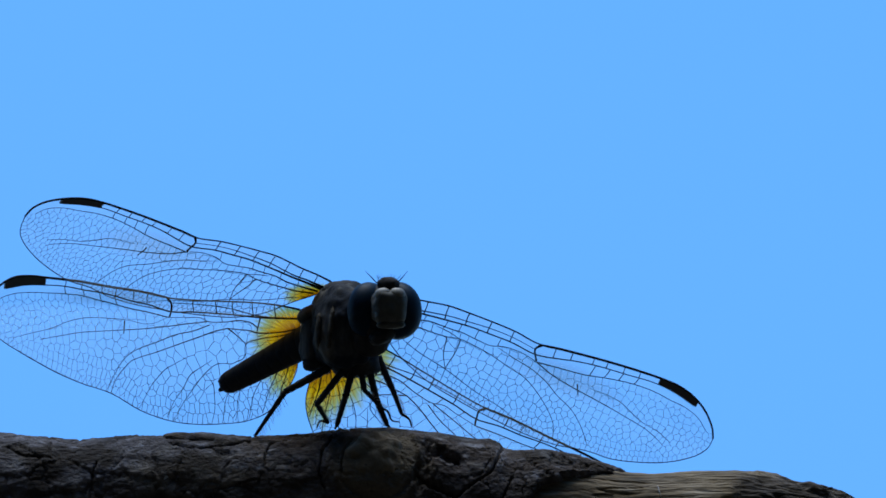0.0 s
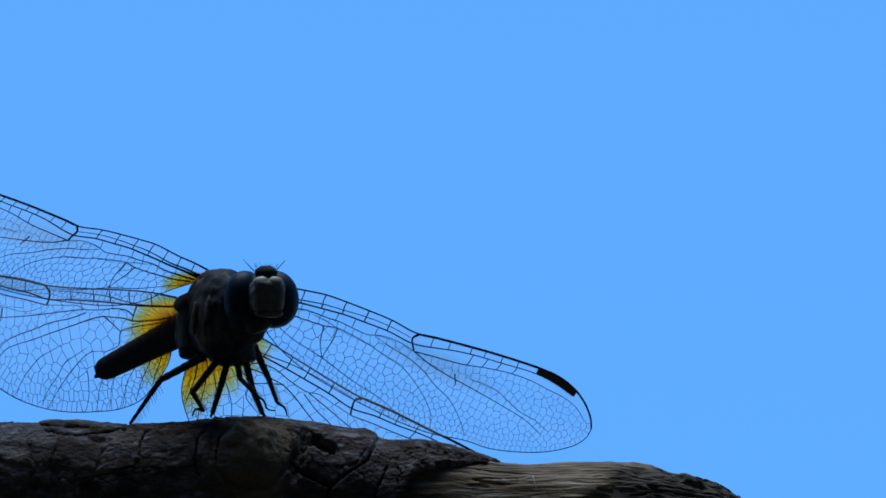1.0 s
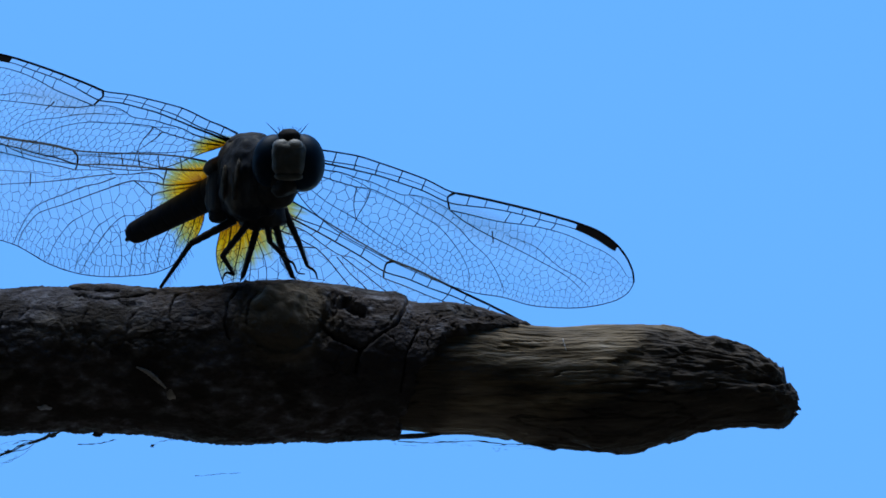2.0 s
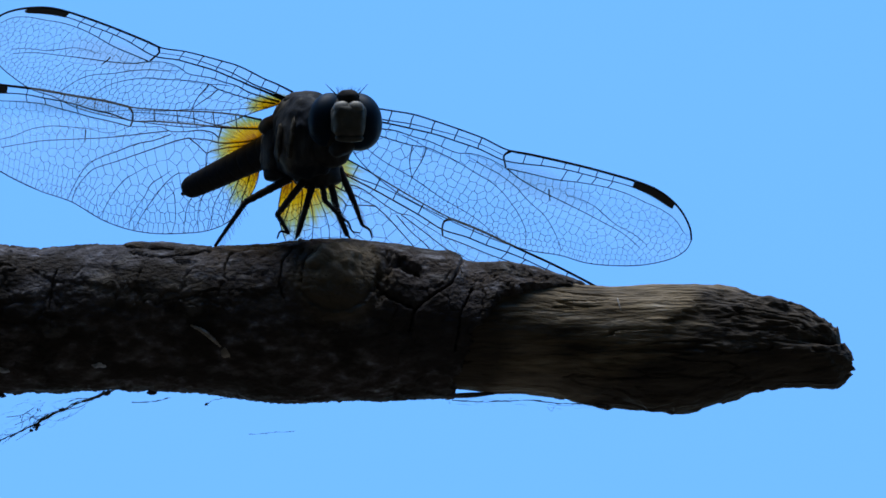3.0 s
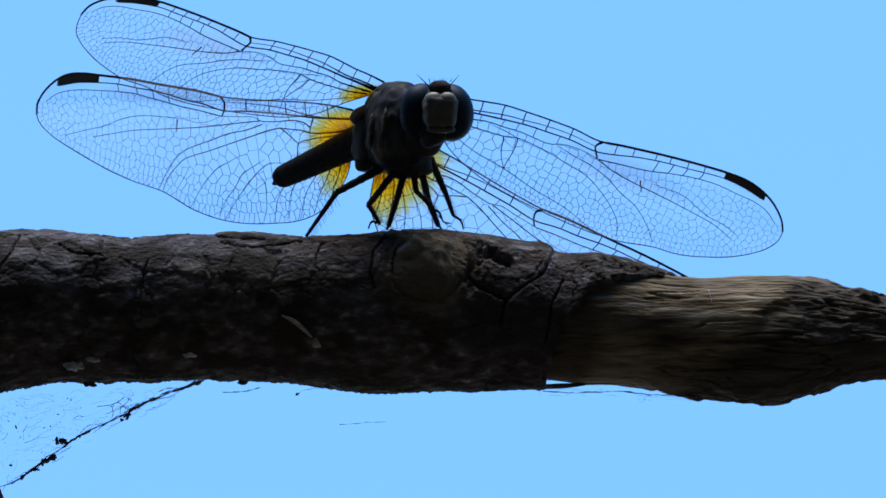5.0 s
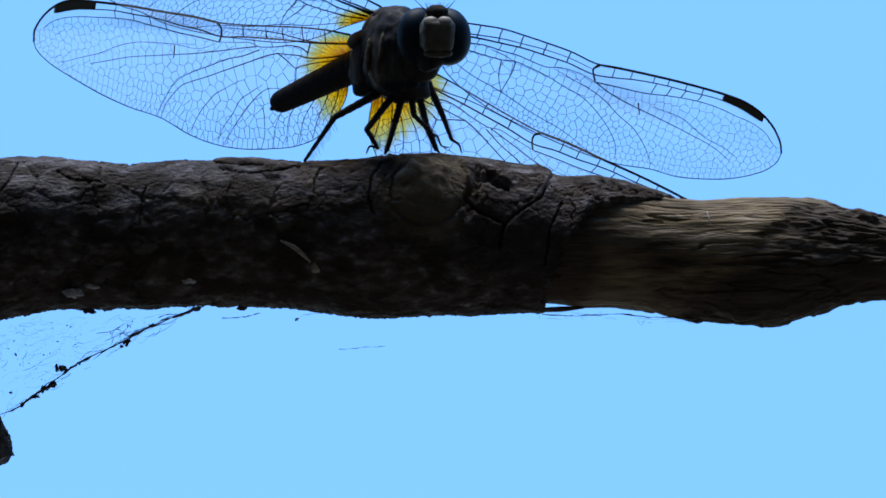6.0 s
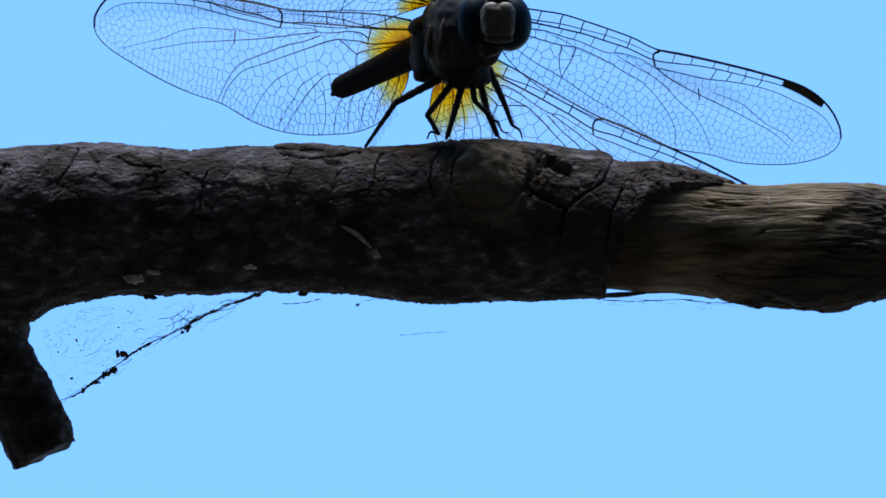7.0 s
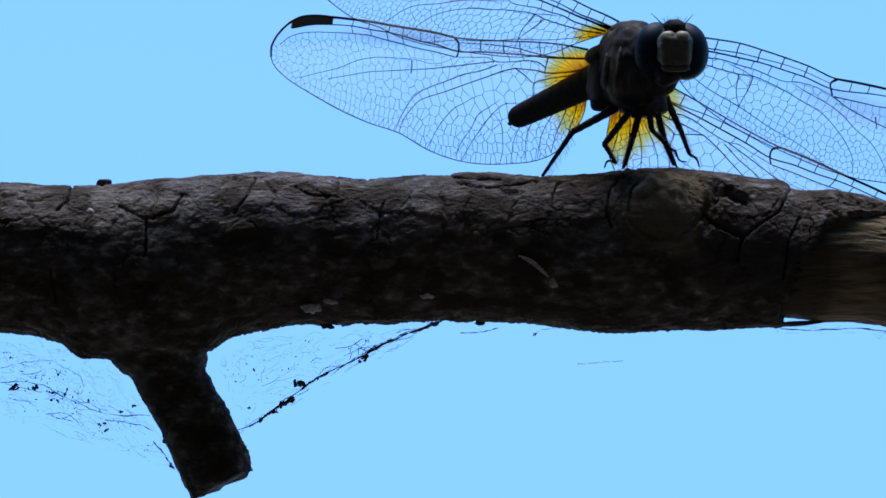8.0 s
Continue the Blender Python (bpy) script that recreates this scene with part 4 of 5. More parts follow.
    w3 = web("spider_web", [
        ([(3.72, -9.49, 1.00), (6.63, -9.58, 1.00), (9.81, -9.49, 1.00), (13.44, -9.76, 1.00), (16.17, -9.95, 1.00)], 0.045),
        ([(-21.98, -9.72, 1.00), (-20.16, -9.58, 1.00), (-18.89, -9.36, 1.00)], 0.035),
        ([(-16.08, -9.95, 1.00), (-15.40, -9.49, 1.00), (-12.90, -9.40, 1.00)], 0.02),
        ([(-12.58, -12.26, 1.00), (-10.85, -12.17, 1.00), (-8.90, -11.99, 1.00)], 0.02),
        ([(28.20, -8.75, 1.00), (29.79, -8.4, 1.00), (32.06, -8.25, 1.00), (33.88, -8.1, 1.00)], 0.05),
    ], [((15.71, -9.95, 1.00), (0.3, 0.12, 0.1), 5), ((-15.99, -9.86, 1.00), (0.15, 0.15, 0.1), 0)], "loose dark threads hanging along the underside")
    threads(w3, [(3.45, -9.04, 1.00), (16.17, -9.72, 1.00), (16.17, -10.3, 1.00), (3.45, -9.8, 1.00)], 18, 5, 0.008)


# ---- the dragonfly ----
FORE_LEAD = [(0, -0.3), (1.85, -0.62), (3.91, -0.89), (5.3, -1.15), (7.18, -1.47), (9.2, -1.57), (11.3, -1.62), (13.5, -1.62), (16.15, -1.42), (17.9, -1.68), (20.4, -2.0), (22.9, -2.28),
             (25.5, -2.5), (27.6, -2.62), (29.5, -2.58), (31.0, -2.25), (32.0, -1.85), (33.1, -1.15), (33.8, -0.4), (34.1, 0.3)]
FORE_TRAIL = [(0, 0.4), (1.61, 1.64), (4.04, 3.49), (7.47, 4.76), (11.14, 5.33), (14.92, 5.66), (18.20, 5.77), (20.79, 5.63), (23.7, 5.12), (25.8, 5.0), (28.5, 4.36),
              (30.7, 3.6), (32.4, 2.72), (33.4, 1.95), (33.95, 1.1), (34.1, 0.3)]
HIND_LEAD = [(0, -0.25), (2.34, -0.57), (5.0, -0.74), (8.2, -0.78), (11.2, -0.83), (13.6, -0.96), (15.9, -1.33), (20.0, -1.77), (22.86, -2.1), (26.4, -2.36), (28.07, -2.45), (29.74, -2.26), (30.6, -1.85), (31.35, -1.25),
             (32.15, -0.35), (32.6, 0.35), (32.75, 0.85)]
HIND_TRAIL = [(0, 0.5), (0.05, 1.82), (0.45, 4.10), (1.15, 5.71), (2.57, 7.2), (3.6, 7.95), (5.6, 8.68), (8.5, 9.0), (11.0, 9.07), (13.3, 8.9), (16.9, 8.05), (19.85, 6.69), (23.2, 5.85),
              (26.2, 4.88), (29.5, 3.37), (31.6, 2.22), (32.35, 1.65), (32.67, 1.25), (32.75, 0.85)]
# half thickness, then the way of each long vein from the root outwards; the first four of a wing bear the ladders
FORE_SUBCOSTA = (0.05, [(0.5, 0.3), (2.5, 0.02), (4.45, -0.17), (5.7, -0.4), (7.5, -0.72), (9.4, -0.9), (11.4, -1.07), (13.45, -1.1), (15.97, -0.89)])
FORE_RADIUS = (0.068, [(0.5, 0.5), (2.8, 0.2), (4.72, 0.0), (5.98, -0.17), (7.77, -0.38), (9.5, -0.57), (11.6, -0.64), (13.5, -0.69), (16.2, -0.53), (18.2, -0.91), (19.66, -1.25), (21.4, -1.54),
                       (24.5, -1.85), (27.57, -2.1), (29.5, -1.95), (31.3, -1.6)])
FORE_MEDIA = (0.05, [(0.9, 0.75), (3.0, 0.65), (4.9, 0.5), (5.87, 0.3), (7.96, 0.2), (9.0, 0.12), (10.6, 0.2), (12.0, 0.2), (12.9, -0.08), (14.7, -0.22), (16.5, 0.02)])
FORE_OUTER = (0.045, [(16.5, 0.0), (18.4, -0.22), (21.0, -0.53), (23.1, -0.98), (25.5, -1.35), (27.6, -1.42), (29.0, -1.3), (31.0, -1.15), (32.3, -0.75), (33.2, -0.1)])
FORE_SECTORS = [
    (0.046, [(16.5, 0.04), (17.85, 0.45), (19.82, 0.76), (22.33, 1.0), (25.43, 1.34), (28.63, 1.85), (29.93, 2.31)]),
    (0.042, [(12.58, 0.13), (14.67, 0.49), (16.07, 0.7), (17.57, 1.12), (19.26, 1.89), (21.2, 2.62), (22.31, 3.46), (23.45, 4.77)]),
    (0.045, [(1.2, 1.0), (3.0, 1.15), (4.85, 1.1), (6.4, 1.03), (7.93, 0.9), (9.06, 0.67), (10.5, 0.72), (12.44, 0.94), (13.89, 1.23), (15.91, 1.59), (17.61, 2.35), (19.05, 3.33), (19.88, 4.25), (20.3, 5.4)]),
    (0.034, [(21.82, 0.34), (23.69, 0.31), (24.8, 0.42), (26.02, 0.84), (26.96, 1.17), (29.28, 1.53), (30.57, 1.94)]),
]
FORE_ROOT = [
    (0.04, [(6.7, 0.4), (8.05, 0.5), (9.1, 0.68)]),
    (0.045, [(7.9, 0.92), (8.2, 2.09), (8.92, 3.36)]),
    (0.045, [(9.14, 0.69), (9.17, 1.91), (8.92, 3.36), (8.8, 4.3)]),
    (0.042, [(1.76, 1.49), (5.91, 2.86), (8.92, 3.36), (12.0, 4.1), (15.1, 4.63), (18.0, 5.55)]),
    (0.06, [(20.56, 0.42), (20.75, 0.85), (21.01, 1.29)]),
]
HIND_SUBCOSTA = (0.05, [(1.2, 0.42), (4.0, 0.36), (5.7, 0.11), (7.1, -0.17), (8.9, -0.37), (11.2, -0.51), (13.5, -0.56)])
HIND_RADIUS = (0.075, [(0.1, 0.41), (2.5, 0.45), (4.3, 0.43), (7.2, 0.26), (9.56, 0.17), (11.3, 0.12), (13.74, 0.12), (15.57, -0.34), (17.57, -0.66), (19.3, -1.04), (20.5, -1.24), (22.2, -1.42),
                       (24.5, -1.71), (26.25, -1.76), (28.5, -1.7), (30.2, -1.42)])
HIND_MEDIA = (0.048, [(4.69, 1.22), (5.27, 0.88), (6.14, 0.72), (8.5, 0.85), (10.0, 0.78), (10.5, 0.58), (12.0, 0.56), (14.0, 0.55)])
HIND_OUTER = (0.046, [(14.0, 0.55), (15.97, 0.2), (17.65, -0.04), (19.88, -0.49), (21.02, -0.69), (22.45, -0.98), (23.9, -1.09), (26.2, -1.14), (27.9, -1.15), (29.56, -1.0), (30.7, -0.65), (31.5, -0.15)])
HIND_SECTORS = [
    (0.05, [(7.83, 1.32), (9.11, 1.56), (10.55, 1.98), (13.16, 2.73), (15.58, 3.4), (16.8, 3.69), (18.04, 4.11), (18.66, 4.58), (19.46, 5.5), (19.83, 6.5)]),
    (0.045, [(9.71, 1.08), (11.47, 1.59), (13.2, 1.89), (14.92, 2.45), (16.69, 2.97), (17.92, 3.44), (18.91, 4.13), (19.65, 5.1), (20.25, 6.4)]),
    (0.046, [(9.99, 0.83), (12.06, 1.03), (14.41, 1.29), (16.73, 1.5), (19.05, 1.63), (21.36, 1.76), (23.08, 1.87), (24.79, 2.12), (27.08, 2.47)]),
    (0.036, [(14.04, 0.59), (15.56, 1.05), (16.44, 1.11), (17.87, 0.87), (20.16, 0.73), (22.46, 0.73), (24.23, 1.02), (25.97, 1.57), (28.23, 2.04), (29.93, 2.42)]),
]
HIND_ROOT = [
    (0.07, [(0.13, 1.12), (1.4, 1.39), (3.2, 1.59), (4.73, 1.62), (5.57, 1.46), (6.76, 1.39), (7.83, 1.32)]),
    (0.055, [(4.33, 0.45), (4.63, 1.13), (4.73, 1.62)]),
    (0.055, [(7.83, 1.32), (6.71, 1.92), (5.77, 2.53)]),
    (0.052, [(0.15, 1.39), (2.55, 1.85), (4.61, 2.15), (5.77, 2.53), (5.97, 3.48), (7.32, 4.09)]),
    (0.06, [(18.51, 0.92), (18.55, 1.4), (18.57, 1.89)]),
]
HIND_FAN = [
    (0.04, [(9.47, 3.85), (10.73, 4.46), (11.88, 5.16), (12.34, 6.07), (13.59, 7.46), (14.25, 8.52)]),
    (0.042, [(7.32, 4.09), (9.23, 4.25), (10.25, 4.9), (11.44, 6.29), (12.74, 7.68), (13.53, 8.69)]),
    (0.038, [(12.1, 3.66), (13.36, 4.18), (14.56, 4.74), (15.36, 5.53), (16.14, 6.58), (16.83, 7.51), (17.25, 7.92)]),
    (0.034, [(10.25, 4.9), (9.21, 6.03), (9.12, 7.17), (9.48, 8.87)]),
    (0.036, [(5.88, 3.7), (7.31, 6.0), (8.08, 7.39), (8.41, 8.9)]),
    (0.036, [(0.6, 1.8), (2.52, 3.2), (4.63, 5.96), (5.27, 7.35), (5.65, 8.59)]),
    (0.036, [(0.5, 2.0), (1.92, 3.19), (2.69, 4.79), (3.4, 6.4), (4.15, 8.02)]),
    (0.036, [(0.3, 2.2), (1.1, 3.4), (1.7, 5.0), (2.2, 6.7)]),
    (0.034, [(0.7, 1.7), (3.4, 3.1), (5.6, 5.0), (6.6, 6.8), (7.0, 8.7)]),
]
# where the ladders' rungs stand: leading edge to radius, radius to media, then beyond the nodus the same two rows
FORE_RUNGS = ((1.7, 3.5, 5.3, 7.2, 9.15, 11.3, 13.5), (3.4, 5.6, 7.6, 8.9, 10.5, 12.7), (17.65, 19.2, 21.2, 22.5, 24.1, 25.6), (21.6, 22.95, 24.25, 25.7))
HIND_RUNGS = ((2.7, 5.0, 7.1, 8.8, 11.2), (7.0, 8.5, 10.3, 12.4), (15.85, 17.3, 19.1, 20.5, 22.6, 24.3), (19.2, 20.8, 22.5, 24.4))
FORE_VEINS = [FORE_SUBCOSTA, FORE_RADIUS, FORE_MEDIA, FORE_OUTER] + FORE_SECTORS + FORE_ROOT
HIND_VEINS = [HIND_SUBCOSTA, HIND_RADIUS, HIND_MEDIA, HIND_OUTER] + HIND_SECTORS + HIND_ROOT + HIND_FAN


def wing_shape(lead, trail, veins, spacing, side, seed, rungs, nodus, fan, floor, sag=(0, 0, 0)):
    """Skin, long veins and cells of one wing. The cells are the fields nearest to scattered seeds, laid in pairs along veins and rim."""
    rnd = random.Random(seed)
    le, tr = spline(lead, 160), spline(trail, 160)
    length = max(le[:, 0].max(), tr[:, 0].max())

    def lo(u):
        return np.interp(u, le[:, 0], le[:, 1])

    def hi(u):
        return np.interp(u, np.maximum.accumulate(tr[:, 0]), tr[:, 1])

    def inside(u, v, m=0.0):
        return (u > 0) & (u < length) & (v > lo(u) + m) & (v < hi(u) - m)

    def netted(u, v):
        return bool(inside(u, v)) and v > np.interp(u, floor[0], floor[1])

    def bend(u, v):
        q = 1 - math.exp(-max(v, 0) / 2.4)  # the broad rear field slopes away
        return (u + sag[0] * q, side * v + sag[1] * q, -0.5 * (u / length) ** 2 + 0.12 * math.sin(v * 1.7) + sag[2] * q)
    seeds = []

    def try_seed(u, v, gap):
        if all((u - a) ** 2 + (v - b) ** 2 > gap * gap for a, b in seeds):
            seeds.append((u, v))
            return True
        return False
    lines = [spline(p, 80) for _, p in veins]
    for c in lines:
        run = 0.0
        for k in range(1, len(c) - 1):
            run += float(np.linalg.norm(c[k] - c[k - 1]))
            g = spacing(c[k][0] / length, c[k][1])
            if run > g * 0.9:
                run = 0.0
                t = c[k + 1] - c[k - 1]
                t = t / np.linalg.norm(t)
                for sg in (1, -1):
                    try_seed(c[k][0] - sg * t[1] * g * 0.45, c[k][1] + sg * t[0] * g * 0.45, g * 0.55)
    # narrow upright cells in rows along the rear rim
    u0, u1, pitch, insets = fan
    run = 0.0
    dense = spline(trail, 900)
    for k in range(1, len(dense) - 1):
        run += float(np.linalg.norm(dense[k] - dense[k - 1]))
        if run > pitch and u0 < dense[k][0] < u1:
            run = 0.0
            way = np.array((dense[k][0] * 0.72 + 0.6, -1.0)) - dense[k]
            way /= np.linalg.norm(way)
            for inset in insets:
                q = dense[k] + way * inset * rnd.uniform(0.92, 1.08)
                if inside(*q):
                    try_seed(*q, pitch * 0.62)
    rim = np.vstack((le, tr[::-1]))
    run, outer = 0.0, []
    for k in range(1, len(rim) - 1):
        run += float(np.linalg.norm(rim[k] - rim[k - 1]))
        g = spacing(rim[k][0] / length, rim[k][1]) * 0.72
        if run > g and np.linalg.norm(rim[k + 1] - rim[k - 1]) > 1e-6:
            run = 0.0
            t = rim[k + 1] - rim[k - 1]
            t = t / np.linalg.norm(t)
            for sg in (1, -1):
                q = (rim[k][0] - sg * t[1] * g * 0.6, rim[k][1] + sg * t[0] * g * 0.6)
                if inside(*q):
                    try_seed(*q, g * 0.5)
                else:
                    outer.append(q)
    fixed = len(seeds)
    for k in range(12000):
        u = rnd.uniform(0, length)
        v = rnd.uniform(float(lo(u)), float(hi(u)))
        try_seed(u, v, spacing(u / length, v) * 0.83)
    pts = seeds + outer
    for _ in range(4):  # even out the free seeds: each moves to the middle of its neighbours
        vs, _, tri, _, origin, _ = geometry.delaunay_2d_cdt([Vector(p) for p in pts], [], [], 0, 1e-5)
        near = [set() for _ in pts]
        for f in tri:
            ids = [origin[i][0] for i in f if origin[i]]
            for i in ids:
                near[i].update(ids)
        for i in range(fixed, len(seeds)):
            ring = [pts[j] for j in near[i] if j != i]
            if ring:
                pts[i] = (0.4 * pts[i][0] + 0.6 * sum(p[0] for p in ring) / len(ring), 0.4 * pts[i][1] + 0.6 * sum(p[1] for p in ring) / len(ring))
    vs, _, tri, *_ = geometry.delaunay_2d_cdt([Vector(p) for p in pts], [], [], 0, 1e-5)
    centre, edges = [], {}
    for n, f in enumerate(tri):
        a, b, c = [vs[i] for i in f[:3]]
        d = 2 * (a.x * (b.y - c.y) + b.x * (c.y - a.y) + c.x * (a.y - b.y))
        d = d if abs(d) > 1e-9 else 1e-9
        centre.append(((a.length_squared * (b.y - c.y) + b.length_squared * (c.y - a.y) + c.length_squared * (a.y - b.y)) / d,
                       (a.length_squared * (c.x - b.x) + b.length_squared * (a.x - c.x) + c.length_squared * (b.x - a.x)) / d))
        for i in range(3):
            edges.setdefault(tuple(sorted((f[i], f[(i + 1) % 3]))), []).append(n)
    cells = []
    for e, fs in edges.items():
        if len(fs) == 2:
            p, q = np.array(centre[fs[0]]), np.array(centre[fs[1]])
            ip, iq = netted(*p), netted(*q)
            if not ip and not iq:
                continue
            if not ip:
                p, q = q, p
            if ip != iq:  # end at the rim
                f0, f1 = 0.0, 1.0
                for _ in range(12):
                    m = (f0 + f1) / 2
                    f0, f1 = (m, f1) if netted(*(p + (q - p) * m)) else (f0, m)
                q = p + (q - p) * f0
            if 0.03 < np.linalg.norm(q - p) < 6:
                r = float(np.interp(p[0] / length, (0.1, 0.45, 0.8), (0.0235, 0.0195, 0.0145))) * rnd.uniform(0.8, 1.2)
                cells.append(tube([bend(*p), bend(*q)], r, 3, False))
    cells = join(*cells)
    long_veins = []
    for (r, _), c in zip(veins, lines):
        n = len(c)
        long_veins.append(tube([bend(*p) for p in c], [1.1 * r * (1.0 - 0.5 * k / n + 1.15 * math.exp(-c[k][0] / 2.4)) * (min(1.0, 0.4 + 1.5 * k / n) if r < 0.043 else 1.0) for k in range(n)], 5))
    # straight cross veins: the rungs of the ladders behind the leading edge
    ladder = []

    def on(row, u):
        return float(np.interp(u, lines[row][:, 0], lines[row][:, 1]))

    def rung(u, va, vb, r, lean=0.0):
        ladder.append(tube([bend(u, va), bend(u + lean * 0.5 + 0.04 * rnd.uniform(-1, 1), (va + vb) / 2), bend(u + lean, vb)], r, 4, False))
    for u in rungs[0]:
        rung(u, float(lo(u)), max(on(0, u), float(lo(u)) + 0.1), 0.052)
        if on(1, u) - on(0, u) > 0.08:
            rung(u, on(0, u), on(1, u), 0.055)
    for u in rungs[1]:
        rung(u, on(1, u), on(2, u - 0.1), 0.034, -0.15)
    for u in rungs[2]:
        rung(u, float(lo(u)), on(1, u), 0.042, 0.05)
    for u in rungs[3]:
        rung(u, on(1, u), on(3, u), 0.042, -0.2)
    va, vb = float(lo(nodus)), on(1, nodus)
    knee = spline([(nodus + 0.2, va), (nodus + 0.02, va + 0.2), (nodus - 0.18, va + 0.42), (nodus - 0.2, va + 0.6), (nodus - 0.05, vb), (nodus + 0.25, on(2, nodus))], 16)
    ladder.append(tube([bend(*p) for p in knee], [0.13 - 0.05 * min(k / 6, 1) for k in range(16)], 6))
    lead_edge = tube([bend(*p) for p in le], [0.062 + 0.04 * min(1, max(0, (p[0] - nodus) / 0.6)) * (1 - 0.5 * max(0, (p[0] - 30) / 4)) + 0.03 * math.exp(-p[0] / 2) for p in le], 6)
    trail_edge = tube([bend(*p) for p in tr], 0.04, 5)
    # skin
    skin_v, skin_f, chart, nu, nv = [], [], [], 70, 20
    for u in np.linspace(0, length, nu):
        a0, a1 = float(lo(u)), float(hi(u))
        skin_v += [bend(u, a0 + (a1 - a0) * k / nv) for k in range(nv + 1)]
        chart += [(u, a0 + (a1 - a0) * k / nv, 0) for k in range(nv + 1)]
    for i in range(nu - 1):
        for k in range(nv):
            a0 = i * (nv + 1) + k
            skin_f.append((a0, a0 + 1, a0 + nv + 2, a0 + nv + 1))
    return (skin_v, skin_f), cells, lead_edge, trail_edge, long_veins, ladder, bend, lo, lines, chart


def ladder_floor(wing_lines, root, nodus):
    """The rear border of the ladders, behind which the net of cells begins: u and v."""
    pts = root + [p for p in wing_lines[2][1] if p[0] > (root[-1][0] if root else 0)] + [p for p in wing_lines[3][1] if p[0] > nodus + 0.5]
    return [p[0] for p in pts], [p[1] for p in pts]


def fore_spacing(s, v):
    return float(np.interp(s, (0, 0.12, 0.3, 0.5, 0.75, 1), (0.95, 0.95, 0.86, 0.72, 0.64, 0.48))) * (1.0 if v < 2.6 else 0.8)


def hind_spacing(s, v):
    return float(np.interp(s, (0, 0.08, 0.16, 0.35, 0.6, 0.85, 1), (1.0, 1.05, 1.1, 1.04, 0.78, 0.6, 0.48))) * (1.0 if v < 5.0 else 0.84)


def wing(body, name, label, kind, base, tip, pitch, side, seed):
    """base and tip in the perch's axes; the rear edge lies below the leading one; pitch: degrees by which the wing is turned about its length."""
    s = Vector(tip) - Vector(base)
    x = s.normalized()
    flat = Vector((x.x, x.y, 0)).normalized()
    rear = Vector((flat.y, -flat.x, 0))
    if rear.y > 0:
        rear = -rear
    z = x.cross(rear * side)
    y = z.cross(x)
    y = y * math.cos(radians(pitch)) + z * math.sin(radians(pitch))
    z = x.cross(y)
    turn = Matrix((x, y, z)).transposed().to_4x4()
    if kind == "fore":
        data = wing_shape(FORE_LEAD, FORE_TRAIL, FORE_VEINS, fore_spacing, side, seed,
                          FORE_RUNGS, 16.1, (8.0, 31.0, 0.46, (0.3, 0.85, 1.4)), ladder_floor(FORE_VEINS, [], 16.1))
        spot = (27.5, 31.55)
        grow = s.length / 34.0
    else:
        back = turn.to_3x3().inverted() @ Vector((0, 0, -16))
        back.x *= 33.0 / s.length
        data = wing_shape(HIND_LEAD, HIND_TRAIL, HIND_VEINS, hind_spacing, side, seed,
                          HIND_RUNGS, 13.6, (0.5, 31.0, 0.5, (0.42, 1.35, 2.3)), ladder_floor(HIND_VEINS, [(0, 1.1), (1.4, 1.39), (3.2, 1.59), (4.6, 1.6)], 13.6), tuple(back))
        spot = (26.4, 30.4)
        grow = s.length / 33.0
    skin, cells, lead, trail, long_veins, ladder, bend, lo, lines, chart = data

    def grown(shape):
        return [(a * grow, b, c) for a, b, c in shape[0]], shape[1]
    w = part(name, grown(skin), SKIN_FORE if kind == "fore" else SKIN_HIND if side > 0 else SKIN_FAR, body, label, origin=base, turn=turn)
    own = w.data.attributes.new("wing_chart", "FLOAT_VECTOR", "POINT")
    own.data.foreach_set("vector", (np.array(chart) * (grow * MM, MM, MM)).ravel())
    tagged(part("vein_net", grown(cells), VEIN, w, "net of fine dark veins", origin=base), kind="stuff")
    part("leading_edge", grown(lead), VEIN, w, "stout dark leading vein", origin=base)
    part("trailing_edge", grown(trail), VEIN, w, origin=base)
    for c in long_veins:
        part("long_vein", grown(c), VEIN, w, origin=base)
    for c in ladder[:-1]:
        part("cross_vein", grown(c), VEIN, w, origin=base)
    part("nodus", grown(ladder[-1]), VEIN, w, "thick bent vein at mid wing", origin=base)
    v, f = [], []
    for k, u in enumerate(np.linspace(spot[0], spot[1], 16)):
        a0 = float(lo(u)) - 0.02
        a1 = float(np.interp(u, lines[1][:, 0], lines[1][:, 1])) + 0.03
        q = 0.09
        for vv, zz in ((a0, -q), (a1, -q), (a1, q), (a0, q)):
            p = bend(u, vv)
            v.append((p[0], p[1], p[2] + zz))
    for k in range(15):
        for j in range(4):
            f.append((k * 4 + j, k * 4 + (j + 1) % 4, k * 4 + 4 + (j + 1) % 4, k * 4 + 4 + j))
    f += [(0, 1, 2, 3), (63, 62, 61, 60)]
    part("wing_spot", grown((v, f)), STIGMA, w, "black spot near the wing tip", origin=base, smooth=False)
    return w


